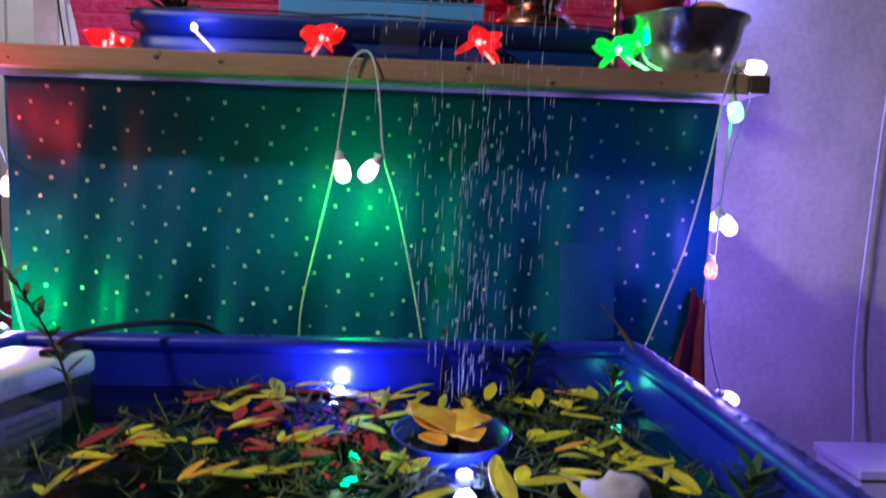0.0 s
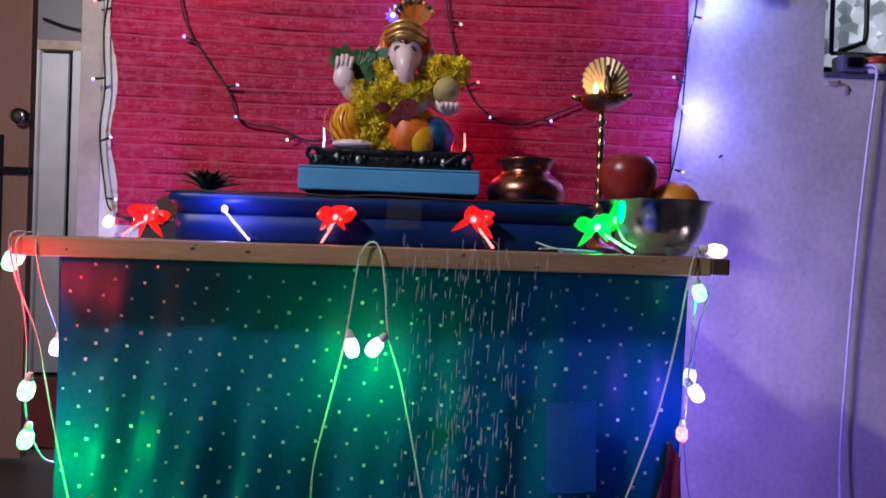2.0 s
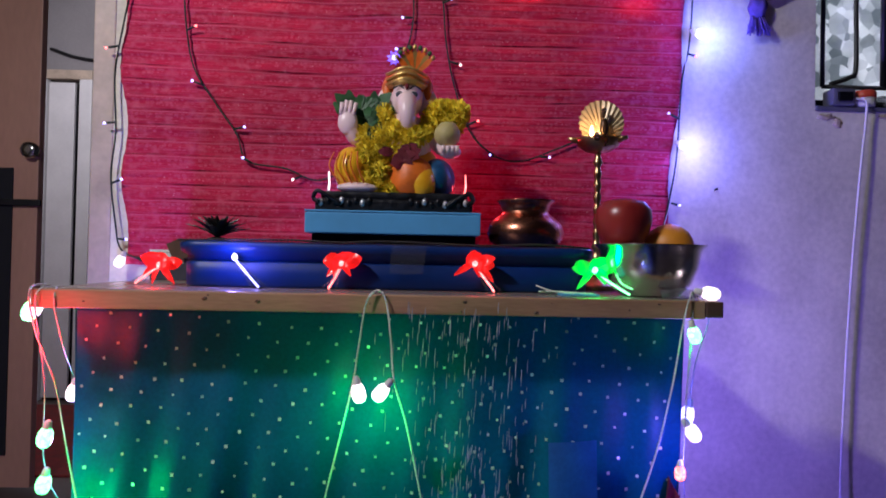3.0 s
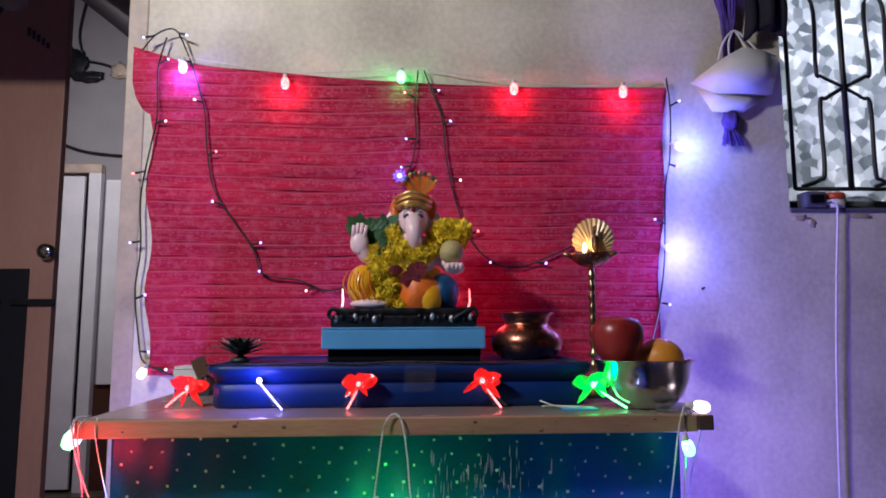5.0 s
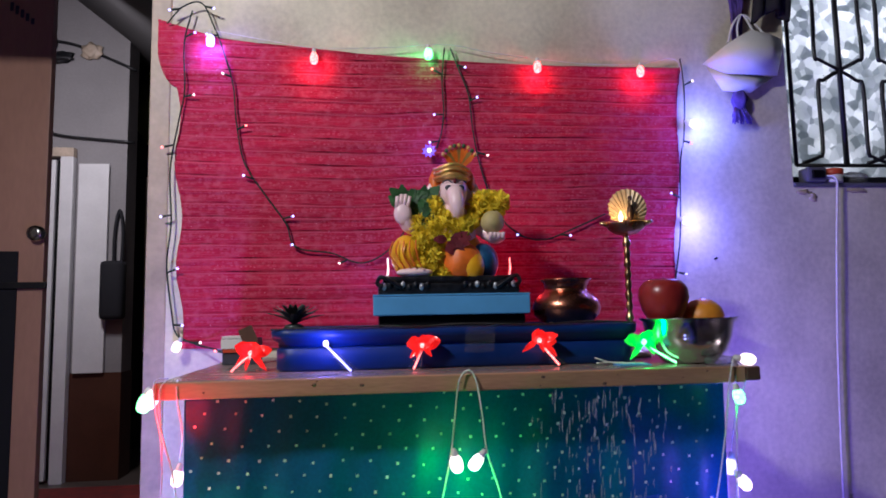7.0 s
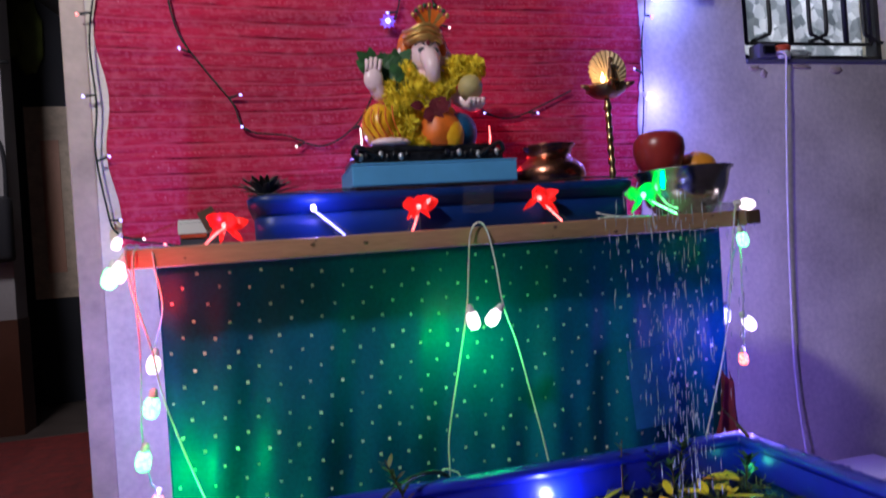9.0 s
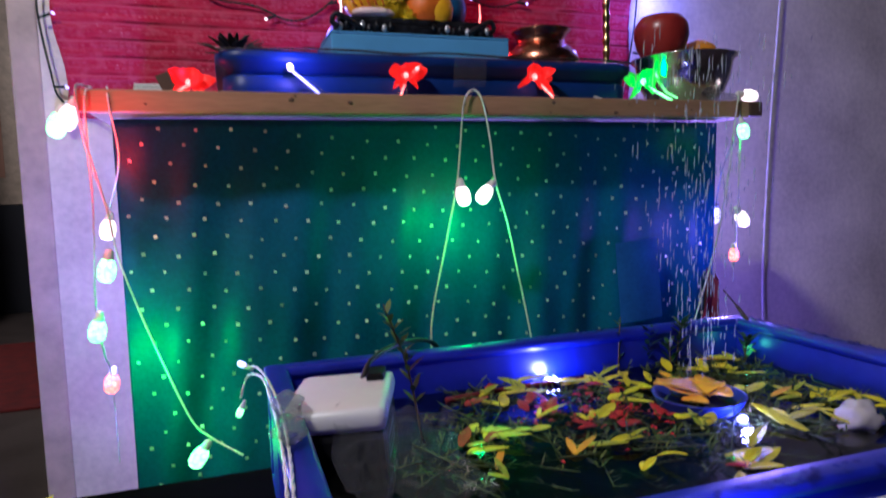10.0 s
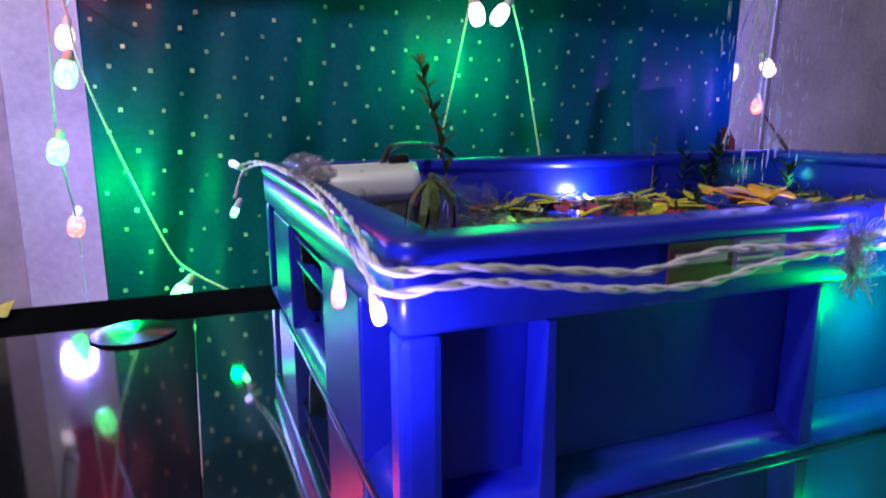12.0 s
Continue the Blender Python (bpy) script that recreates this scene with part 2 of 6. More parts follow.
M = dict(
    wall=mat("limewashed_wall", (0.66, 0.61, 0.47), 0.85, var=0.24, scale=3.6, bump=0.55, fine=70, second=(0.75, 0.70, 0.55)),
    trim=mat("worn_cream_paint", (0.50, 0.40, 0.30), 0.55, var=0.25, scale=14, bump=0.25, fine=60),
    greywall=mat("grey_passage_wall", (0.27, 0.255, 0.255), 0.85, var=0.15, scale=3, bump=0.3),
    # near black: the recess's lack of light is put into the colour
    recess=mat("recess_shade_colour", (0.020, 0.022, 0.030), 0.8, var=0.25, scale=3, bump=0.2),
    violetplastic=mat("violet_clear_plastic", (0.30, 0.16, 0.85), 0.3, var=0.1, scale=20, bump=0.05),
    greenbag=mat("dull_green_bag", (0.16, 0.20, 0.04), 0.6, var=0.25, scale=9, bump=0.4),
    dado=mat("brown_dado_paint", (0.08, 0.028, 0.014), 0.5, var=0.2, scale=5),
    # for walls out of view, kept dark so less light bounces back
    roomwall=mat("unseen_wall_dark_blue", (0.08, 0.09, 0.13), 0.8, var=0.12, scale=2.5, bump=0.3),
    ceiling=mat("near_black_ceiling", (0.035, 0.032, 0.032), 0.9, var=0.15, scale=2),
    floor=mat("dark_stone_floor", (0.10, 0.08, 0.07), 0.35, var=0.3, scale=5),
    carpet=mat("red_carpet", (0.17, 0.018, 0.016), 0.9, var=0.4, scale=18, bump=0.5),
    doorwood=mat("brown_door_paint", (0.52, 0.28, 0.19), 0.5, var=0.16, scale=4, bump=0.15, stretch=(1, 1, 0.3)),
    whitepaint=mat("white_gloss_paint", (0.74, 0.73, 0.72), 0.4, var=0.08, scale=6, bump=0.1),
    iron=mat("black_iron_paint", (0.012, 0.012, 0.014), 0.4, var=0.3, scale=20, bump=0.1),
    black=mat("black_plastic", (0.004, 0.004, 0.005), 0.5, spec=0.2, var=0.2, scale=20, bump=0.05),
    blackcloth=mat("black_cloth", (0.010, 0.010, 0.014), 0.95, var=0.3, scale=14, bump=0.6),
    tabletop=mat("beige_laminate", (0.25, 0.20, 0.17), 0.26, var=0.10, scale=5, bump=0.03, stretch=(0.3, 1, 1)),
    edge=mat("worn_board_edge", (0.30, 0.16, 0.08), 0.6, var=0.25, scale=9, bump=0.3, fine=130, second=(0.40, 0.23, 0.12), stretch=(0.35, 1, 2.5)),
    tablewood=mat("dark_table_wood", (0.10, 0.05, 0.03), 0.5, var=0.3, scale=6, stretch=(1, 1, 0.2)),
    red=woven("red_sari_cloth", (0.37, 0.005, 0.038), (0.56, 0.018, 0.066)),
    teal=mat("teal_satin", (0.003, 0.050, 0.140), 0.40, var=0.30, scale=4, bump=0.25, fine=160, second=(0.005, 0.082, 0.205), spec=0.25),
    # brighter blue than the skirt: the violet lamp's light is in the colour
    litsatin=mat("violet_lit_satin", (0.012, 0.060, 0.30), 0.30, var=0.25, scale=12, bump=0.15, fine=160, second=(0.02, 0.09, 0.38)),
    sequin=mat("mirror_sequin", (0.55, 0.57, 0.60), 0.4, metal=0.25, var=0.05, scale=20, bump=0.0, rnd=0.3),
    crate=mat("blue_crate_plastic", (0.012, 0.020, 0.33), 0.33, var=0.16, scale=12, bump=0.07, fine=90, second=(0.018, 0.030, 0.42)),
    tray=mat("blue_tray_plastic", (0.004, 0.026, 0.15), 0.42, var=0.2, scale=10, bump=0.06, spec=0.3),
    skyblue=mat("sky_blue_foam", (0.10, 0.38, 0.72), 0.7, var=0.08, scale=14, bump=0.2),
    lacquer=mat("black_lacquer", (0.010, 0.010, 0.012), 0.06, var=0.3, scale=6, bump=0.01, spec=0.7),
    matt=mat("black_laminate_band", (0.004, 0.004, 0.005), 0.6, var=0.3, scale=8, bump=0.05, spec=0.0),
    darkglass=mat("dark_glass_panel", (0.010, 0.022, 0.022), 0.05, var=0.2, scale=4, bump=0.0, spec=1.0, coat=1.0, ior=2.8),
    steel=mat("brushed_steel", (0.62, 0.60, 0.58), 0.20, metal=1.0, var=0.08, scale=10, bump=0.04, stretch=(1, 1, 8)),
    copper=mat("tarnished_copper", (0.34, 0.12, 0.07), 0.26, metal=1.0, var=0.3, scale=12, bump=0.1, second=(0.50, 0.20, 0.12)),
    brass=mat("old_brass", (0.42, 0.28, 0.13), 0.30, metal=1.0, var=0.35, scale=22, bump=0.15, second=(0.62, 0.45, 0.22)),
    goldpaint=mat("gold_paint", (0.75, 0.48, 0.14), 0.35, metal=0.7, var=0.25, scale=40, bump=0.3),
    fan=mat("pale_gold_fan", (0.66, 0.50, 0.28), 0.4, metal=0.15, var=0.2, scale=60, bump=0.3),
    tinsel=film_mat("clear_tinsel", (0.95, 0.95, 1.0), 0.6),
    darkbronze=mat("dark_bronze", (0.05, 0.03, 0.02), 0.4, metal=0.6, var=0.3, scale=30, bump=0.2),
    carved=mat("black_carved_plaster", (0.003, 0.003, 0.005), 0.4, var=0.5, scale=60, bump=0.6, second=(0.010, 0.011, 0.015), spec=0.3),
    silver=mat("silver_paint", (0.55, 0.56, 0.60), 0.35, metal=0.6, var=0.2, scale=60, bump=0.2),
    pink=mat("pink_painted_plaster", (0.93, 0.66, 0.66), 0.32, var=0.05, scale=14, bump=0.03, second=(0.95, 0.74, 0.73)),
    saffron=mat("saffron_painted_plaster", (0.92, 0.38, 0.008), 0.30, var=0.12, scale=16, bump=0.10, second=(0.95, 0.52, 0.012)),
    orange_paint=mat("orange_red_paint", (0.80, 0.17, 0.012), 0.45, var=0.2, scale=30, bump=0.2),
    maroon=mat("maroon_flower", (0.16, 0.012, 0.02), 0.8, var=0.4, scale=40, bump=0.5),
    bluepaint=mat("blue_painted_plaster", (0.006, 0.045, 0.15), 0.4, var=0.35, scale=26, bump=0.3, second=(0.01, 0.09, 0.20)),
    cream=mat("cream_sweet", (0.50, 0.41, 0.16), 0.6, var=0.15, scale=40, bump=0.3),
    marigold=mat("yellow_marigold", (0.86, 0.66, 0.010), 0.75, var=0.25, scale=40, bump=0.1, second=(0.88, 0.66, 0.03), rnd=0.22),
    leaf=mat("dark_green_leaf", (0.020, 0.075, 0.025), 0.5, var=0.35, scale=40, bump=0.2, second=(0.035, 0.11, 0.03), rnd=0.3),
    weed=mat("olive_water_weed", (0.045, 0.068, 0.014), 0.55, var=0.35, scale=50, bump=0.1, second=(0.085, 0.12, 0.025), rnd=0.4),
    petal=mat("yellow_fallen_leaf", (0.58, 0.54, 0.012), 0.42, var=0.25, scale=50, bump=0.15, second=(0.74, 0.66, 0.02), rnd=0.3),
    greenpetal=mat("yellow_green_leaf", (0.28, 0.36, 0.015), 0.45, var=0.3, scale=50, bump=0.15, second=(0.45, 0.50, 0.03), rnd=0.3),
    # petal red made brighter to carry the red lamps' glow
    redfleck=mat("red_lit_petal", (0.62, 0.015, 0.025), 0.35, var=0.3, scale=60, bump=0.1, rnd=0.4),
    redpetal=mat("dark_red_petal", (0.30, 0.012, 0.015), 0.45, var=0.3, scale=50, bump=0.15, second=(0.50, 0.03, 0.03), rnd=0.3),
    orangepetal=mat("orange_petal", (0.80, 0.30, 0.01), 0.5, var=0.25, scale=45, bump=0.2, second=(0.85, 0.45, 0.03), rnd=0.2),
    succulent=mat("dark_succulent", (0.03, 0.04, 0.035), 0.4, var=0.3, scale=60, bump=0.1, rnd=0.3),
    apple=mat("red_apple_skin", (0.23, 0.008, 0.020), 0.30, var=0.35, scale=28, bump=0.05, second=(0.28, 0.03, 0.02), stretch=(1, 1, 0.3)),
    orange=mat("orange_fruit_skin", (0.70, 0.27, 0.02), 0.45, var=0.12, scale=20, bump=0.4, fine=350),
    stem=mat("brown_twig", (0.10, 0.06, 0.03), 0.8, var=0.3, scale=60, bump=0.4),
    cordwhite=mat("white_pvc_cord", (0.72, 0.70, 0.68), 0.45, var=0.1, scale=40, bump=0.1),
    cordgreen=mat("dark_green_cord", (0.012, 0.028, 0.018), 0.5, var=0.2, scale=40, bump=0.1),
    cordblack=mat("black_cord", (0.012, 0.012, 0.012), 0.45, var=0.2, scale=40, bump=0.1),
    whiteplastic=mat("white_abs_plastic", (0.78, 0.77, 0.75), 0.38, var=0.06, scale=14, bump=0.06),
    greyplastic=mat("grey_plastic", (0.12, 0.12, 0.16), 0.5, var=0.2, scale=14, bump=0.1),
    redplastic=mat("red_plastic_cap", (0.62, 0.08, 0.03), 0.4, var=0.1, scale=20, bump=0.1),
    fleece=mat("white_nonwoven", (0.76, 0.76, 0.78), 0.9, var=0.05, scale=30, bump=0.2, fine=300),
    purple=mat("purple_yarn", (0.10, 0.06, 0.26), 0.9, var=0.35, scale=40, bump=0.6, fine=250),
    stone=mat("pale_stone", (0.62, 0.56, 0.60), 0.7, var=0.2, scale=22, bump=0.5),
    cup=mat("blue_cup_plastic", (0.03, 0.05, 0.38), 0.3, var=0.1, scale=20, bump=0.05),
    brownlabel=mat("brown_label_print", (0.10, 0.035, 0.02), 0.4, var=0.15, scale=30, bump=0.0),
    greylabel=mat("grey_label_print", (0.22, 0.20, 0.30), 0.4, var=0.1, scale=30, bump=0.0),
    ink=mat("pale_print", (0.42, 0.33, 0.30), 0.5, var=0.1, scale=30, bump=0.0),
    darkbed=mat("black_green_bed", (0.006, 0.010, 0.006), 0.9, var=0.5, scale=60, bump=0.6),
    darkink=mat("dark_print", (0.05, 0.05, 0.07), 0.5, var=0.1, scale=30, bump=0.0),
    disc=spun_metal("spun_metal_disc"),
    water=clear("pond_water", (0.30, 0.42, 0.36), 0.02, 1.33, bump=0.03, scale=38),
    drop=clear("water_drop", (1, 1, 1), 0.02, 1.33),
    spray=film_mat("fine_water_spray", (0.85, 0.88, 1.0), 0.36),
    film=film_mat("clear_plastic_film", (0.36, 0.37, 0.40), 0.14),
    bag=film_mat("wrapped_plastic_bag", (0.45, 0.46, 0.5), 0.4),
    # petals emit on their own, in place of light shining through them
    petalred=glow("lit_red_flower", (0.9, 0.02, 0.012), 0.55, 0.014),
    petalgreen=glow("lit_green_flower", (0.05, 0.8, 0.08), 0.42, 0.014),
    bulb_green=glow("green_lit_bulb", (0.20, 1.0, 0.28), 6.0, 0.005),
    bulb_red=glow("red_lit_bulb", (1.0, 0.17, 0.14), 5.0, 0.005),
    bulb_violet=glow("violet_lit_bulb", (0.42, 0.40, 1.0), 4.5, 0.005),
    bulb_white=glow("white_lit_bulb", (1.0, 0.80, 0.76), 3.2, 0.005),
    flame=glow("oil_flame", (1.0, 0.62, 0.22), 14.0),
)

# ---- building helpers ----


def thing(name, loc, label, category, group="", kind=""):
    ob = new(name)
    ob.empty_display_size = 0.02
    ob.location = loc
    return tagged(ob, label, category, group, kind)


def base_of(ob):
    p = Vector(ob.location)
    while ob.parent:
        ob = ob.parent
        p = Vector(ob.location) if ob.parent is None else p
    return p


def part(name, bm, material, parent=None, label="", smooth=False):
    """Links a bmesh, in world places, as one mesh object under a thing or a part."""
    me = bpy.data.meshes.new(name)
    bm.to_mesh(me)
    bm.free()
    for x in material if isinstance(material, (list, tuple)) else [material]:
        me.materials.append(x)
    if smooth:
        for p in me.polygons:
            p.use_smooth = True
    ob = new(name, me)
    if parent:
        ob.parent = parent
        if parent.parent is None:
            ob.matrix_parent_inverse = Matrix.Translation(-Vector(parent.location))
    if label:
        ob["label"] = label
    return ob


def single(name, bm, material, label, category, group="", kind="", smooth=False):
    return tagged(part(name, bm, material, None, "", smooth), label, category, group, kind)


def add_box(bm, lo, hi, bevel=0.0, m=None, mi=0):
    r = bmesh.ops.create_cube(bm, size=1)
    c = [(a + b) / 2 for a, b in zip(lo, hi)]
    s = [abs(b - a) for a, b in zip(lo, hi)]
    for v in r["verts"]:
        v.co = Vector((v.co.x * s[0] + c[0], v.co.y * s[1] + c[1], v.co.z * s[2] + c[2]))
        if m:
            v.co = m @ v.co
    faces = {f for v in r["verts"] for f in v.link_faces}
    if bevel:
        edges = list({e for v in r["verts"] for e in v.link_edges})
        out = bmesh.ops.bevel(bm, geom=edges, offset=bevel, segments=2, affect="EDGES", profile=0.6)
        faces = set(out["faces"]) | {f for f in faces if f.is_valid}
    for f in faces:
        f.material_index = mi
    return bm


def boxed(lo, hi, bevel=0.0, m=None):
    return add_box(bmesh.new(), lo, hi, bevel, m)


def add_tube(bm, pts, radius, sides=6, cap=True, mi=0):
    """A tube through points; radius is a number or one for each point."""
    pts = [Vector(p) for p in pts]
    rs = radius if isinstance(radius, (list, tuple)) else [radius] * len(pts)
    rings, up = [], Vector((0.3, 0.2, 1)).normalized()
    for i, p in enumerate(pts):
        t = (pts[min(i + 1, len(pts) - 1)] - pts[max(i - 1, 0)]).normalized()
        a = t.cross(up)
        if a.length < 1e-4:
            a = t.cross(Vector((1, 0, 0)))
        a.normalize()
        b = t.cross(a)
        rings.append([bm.verts.new(p + rs[i] * (math.cos(2 * math.pi * k / sides) * a + math.sin(2 * math.pi * k / sides) * b)) for k in range(sides)])
    for r0, r1 in zip(rings, rings[1:]):
        for k in range(sides):
            f = bm.faces.new((r0[k], r0[(k + 1) % sides], r1[(k + 1) % sides], r1[k]))
            f.material_index, f.smooth = mi, True
    if cap:
        for r in (rings[0][::-1], rings[-1]):
            bm.faces.new(r).material_index = mi
    return bm


def curve_pts(pts, n=8):
    """A smooth line through the points."""
    p = [Vector(q) for q in pts]
    p = [2 * p[0] - p[1]] + p + [2 * p[-1] - p[-2]]
    out = []
    for i in range(1, len(p) - 2):
        for k in range(n):
            t = k / n
            a, b, c, d = p[i - 1:i + 3]
            out.append(0.5 * (2 * b + (c - a) * t + (2 * a - 5 * b + 4 * c - d) * t * t + (3 * b - a - 3 * c + d) * t ** 3))
    return out + [p[-2]]


def add_twist(bm, pts, radius, pitch=0.012, n=10):
    """Two strands wound round each other along the points."""
    line = curve_pts(pts, n)
    dense, total = [], 0.0
    for a, b in zip(line, line[1:]):
        k = max(1, int((b - a).length / (pitch / 5)))
        dense += [a.lerp(b, i / k) for i in range(k)]
    dense.append(line[-1])
    for s in (0, math.pi):
        run, strand = 0.0, []
        for i, p in enumerate(dense):
            t = (dense[min(i + 1, len(dense) - 1)] - dense[max(i - 1, 0)]).normalized()
            a = t.cross(Vector((0.21, 0.37, 0.9))).normalized()
            b = t.cross(a)
            if i:
                run += (p - dense[i - 1]).length
            w = 2 * math.pi * run / pitch + s
            strand.append(p + radius * 0.9 * (math.cos(w) * a + math.sin(w) * b))
        add_tube(bm, strand, radius, 5)
    return bm


def add_lathe(bm, profile, centre, sides=32, mi=0, m=None):
    rings = []
    for r, z in profile:
        ring = []
        for k in range(sides):
            a = 2 * math.pi * k / sides
            p = Vector((r * math.cos(a), r * math.sin(a), z))
            p = m @ p if m else p
            ring.append(bm.verts.new(p + Vector(centre)))
        rings.append(ring)
    for r0, r1 in zip(rings, rings[1:]):
        for k in range(sides):
            f = bm.faces.new((r0[k], r0[(k + 1) % sides], r1[(k + 1) % sides], r1[k]))
            f.smooth, f.material_index = True, mi
    for r, (rad, _) in ((rings[0][::-1], profile[0]), (rings[-1], profile[-1])):
        if rad > 1e-4:
            bm.faces.new(r).material_index = mi
    return bm


def add_blob(bm, c, s, rough=0.0, freq=20.0, mi=0, sub=3, m=None):
    r = bmesh.ops.create_icosphere(bm, subdivisions=sub, radius=1)
    for v in r["verts"]:
        d = 1 + rough * noise.noise(Vector(v.co) * 2 + Vector(c) * freq)
        p = Vector((v.co.x * s[0], v.co.y * s[1], v.co.z * s[2])) * d
        v.co = (m @ p if m else p) + Vector(c)
    for f in {f for v in r["verts"] for f in v.link_faces}:
        f.smooth, f.material_index = True, mi
    return bm


def add_leaf(bm, base, tip, width, bend=0.0, mi=0, n=4, normal=(0, 0, 1), cup=0.0):
    """A pointed leaf with a fold along its rib."""
    base, tip, up = Vector(base), Vector(tip), Vector(normal)
    side = (tip - base).cross(up)
    side = side.normalized() if side.length > 1e-6 else Vector((1, 0, 0))
    up = side.cross(tip - base).normalized()
    rows = []
    for i in range(n + 1):
        t = i / n
        w = width * 0.5 * math.sin(math.pi * min(0.97, 0.08 + 0.9 * t)) ** 0.8
        c = base.lerp(tip, t) + up * bend * math.sin(math.pi * t)
        rows.append([bm.verts.new(c - side * w + up * cup * w), bm.verts.new(c), bm.verts.new(c + side * w + up * cup * w)])
    for a, b in zip(rows, rows[1:]):
        for k in (0, 1):
            f = bm.faces.new((a[k], a[k + 1], b[k + 1], b[k]))
            f.material_index = mi
    return bm


def sheet(nx, nz, fn):
    """A grid of fn(u, v), u and v from 0 to 1."""
    bm = bmesh.new()
    g = [[bm.verts.new(fn(i / nx, j / nz)) for i in range(nx + 1)] for j in range(nz + 1)]
    for j in range(nz):
        for i in range(nx):
            bm.faces.new((g[j][i], g[j][i + 1], g[j + 1][i + 1], g[j + 1][i])).smooth = True
    return bm


def thicken(ob, t):
    md = ob.modifiers.new("thickness", "SOLIDIFY")
    md.thickness, md.offset = t, 0
    return ob


rng = random.Random(7)


def on_wall(pts):
    """Spreads points drawn for the pinned cloth to the wall's true distance."""
    return [(p[0] * 1.018, p[1], 1.075 + (p[2] - 1.075) * 1.018) for p in pts]


WALL_Y = 1.573

# ---- setting: room, doorway and passage ----


def structure(name, pieces, material, label, category):
    bm = bmesh.new()
    for lo, hi in pieces:
        add_box(bm, lo, hi)
    return single(name, bm, material, label, category, kind="structure")


WX0, WX1, WZ0, WZ1 = 0.994, 1.53, 1.362, 2.27
structure("floor", [((-3.2, -2.5, -0.1), (2.6, 6.0, 0))], M["floor"], "dark worn stone floor of the room and passage", "floor")
structure("ceiling", [((-3.2, -2.5, 2.75), (2.6, WALL_Y, 2.9)), ((-0.4, WALL_Y + 0.2, 2.75), (2.6, 6.0, 2.9))], M["ceiling"], "near-black boarded ceiling", "ceiling")
structure("wall_north", [((-0.70, WALL_Y, 0), (WX0, WALL_Y + 0.2, 4.2)), ((WX1, WALL_Y, 0), (2.6, WALL_Y + 0.2, 2.75)),
                         ((WX0, WALL_Y, 0), (WX1, WALL_Y + 0.2, WZ0)), ((WX0, WALL_Y, WZ1), (WX1, WALL_Y + 0.2, 2.75)),
                         ((-2.1, WALL_Y, 2.2), (-0.70, WALL_Y + 0.2, 4.2)), ((-3.2, WALL_Y, 0), (-2.1, WALL_Y + 0.2, 4.2))],
          M["wall"], "cream limewashed wall behind the table, stained and pitted", "wall")
# east and south walls are unseen; their dark colour limits bounced fill
structure("wall_east", [((2.6, -2.5, 0), (2.75, 1.9, 2.75))], M["roomwall"], "unseen side wall, coloured dark to cut bounced light", "wall")
structure("wall_west", [((-3.35, -2.5, 0), (-3.2, 5.5, 4.2))], M["greywall"], "grey limewashed side wall", "wall")
structure("wall_south", [((-3.2, -2.65, 0), (2.6, -2.5, 2.75))], M["roomwall"], "unseen wall opposite the shrine, coloured dark to cut bounced light", "wall")
structure("wall_passage_end", [((-3.2, 4.4, 0.68), (-1.80, 4.58, 4.2))], M["greywall"], "grey wall at the end of the passage", "wall")
structure("wall_passage_dado", [((-3.2, 4.39, 0), (-1.795, 4.585, 0.68))], M["dado"], "brown painted lower band of the passage wall", "wall")
# both walls get their shade from the near-black recess colour
structure("wall_recess", [((-3.2, 5.4, 0), (-0.4, 5.55, 4.2))], M["recess"], "wall deep behind the passage corner, coloured near black for shade", "wall")
structure("wall_passage_side", [((-0.55, WALL_Y + 0.2, 0), (-0.4, 5.4, 4.2))], M["recess"], "side wall of the passage, coloured near black for shade", "wall")
roof_tilt = Matrix.Translation((-1.90, 3.6, 2.99)) @ Matrix.Rotation(math.atan(0.80), 4, "Y")
single("passage_roof", boxed((-2.0, -1.80, 0.0), (2.05, 1.95, 0.06), 0, roof_tilt), M["ceiling"], "dark sloping boarded roof over the passage", "roof", kind="structure")
bm = add_box(bmesh.new(), (-0.715, WALL_Y - 0.003, 0), (-0.665, WALL_Y + 0.21, 2.2), 0.004)
single("door_trim", bm, M["trim"], "chipped cream painted door jamb at the wall's end", "door frame", kind="structure")
single("passage_carpet", boxed((-2.6, 2.9, 0.0), (-0.9, 4.2, 0.012), 0.004), M["carpet"], "red patterned carpet on the passage floor", "carpet", kind="structure")

# open brown door leaf in the passage
leaf = thing("open_door", (-1.95, 2.74, 0), "brown painted door standing open with a steel bolt and ring latch", "door")
part("door_leaf", boxed((-2.42, 2.72, 0.02), (-1.50, 2.76, 2.70), 0.004), M["doorwood"], leaf)
bm = boxed((-1.66, 2.70, 1.152), (-1.48, 2.715, 1.178), 0.003)
add_box(bm, (-1.80, 2.70, 1.147), (-1.70, 2.716, 1.182), 0.003)
part("bolt", bm, M["iron"], leaf, "black iron sliding bolt")
bm = add_lathe(bmesh.new(), [(0.012, -0.02), (0.03, -0.018), (0.034, 0), (0.03, 0.018), (0.012, 0.02)], (-1.520, 2.695, 1.375), 16, m=Matrix.Rotation(math.pi / 2, 4, "X"))
part("ring_latch", bm, M["steel"], leaf, "bright steel ring latch")
dl = random.Random(11)
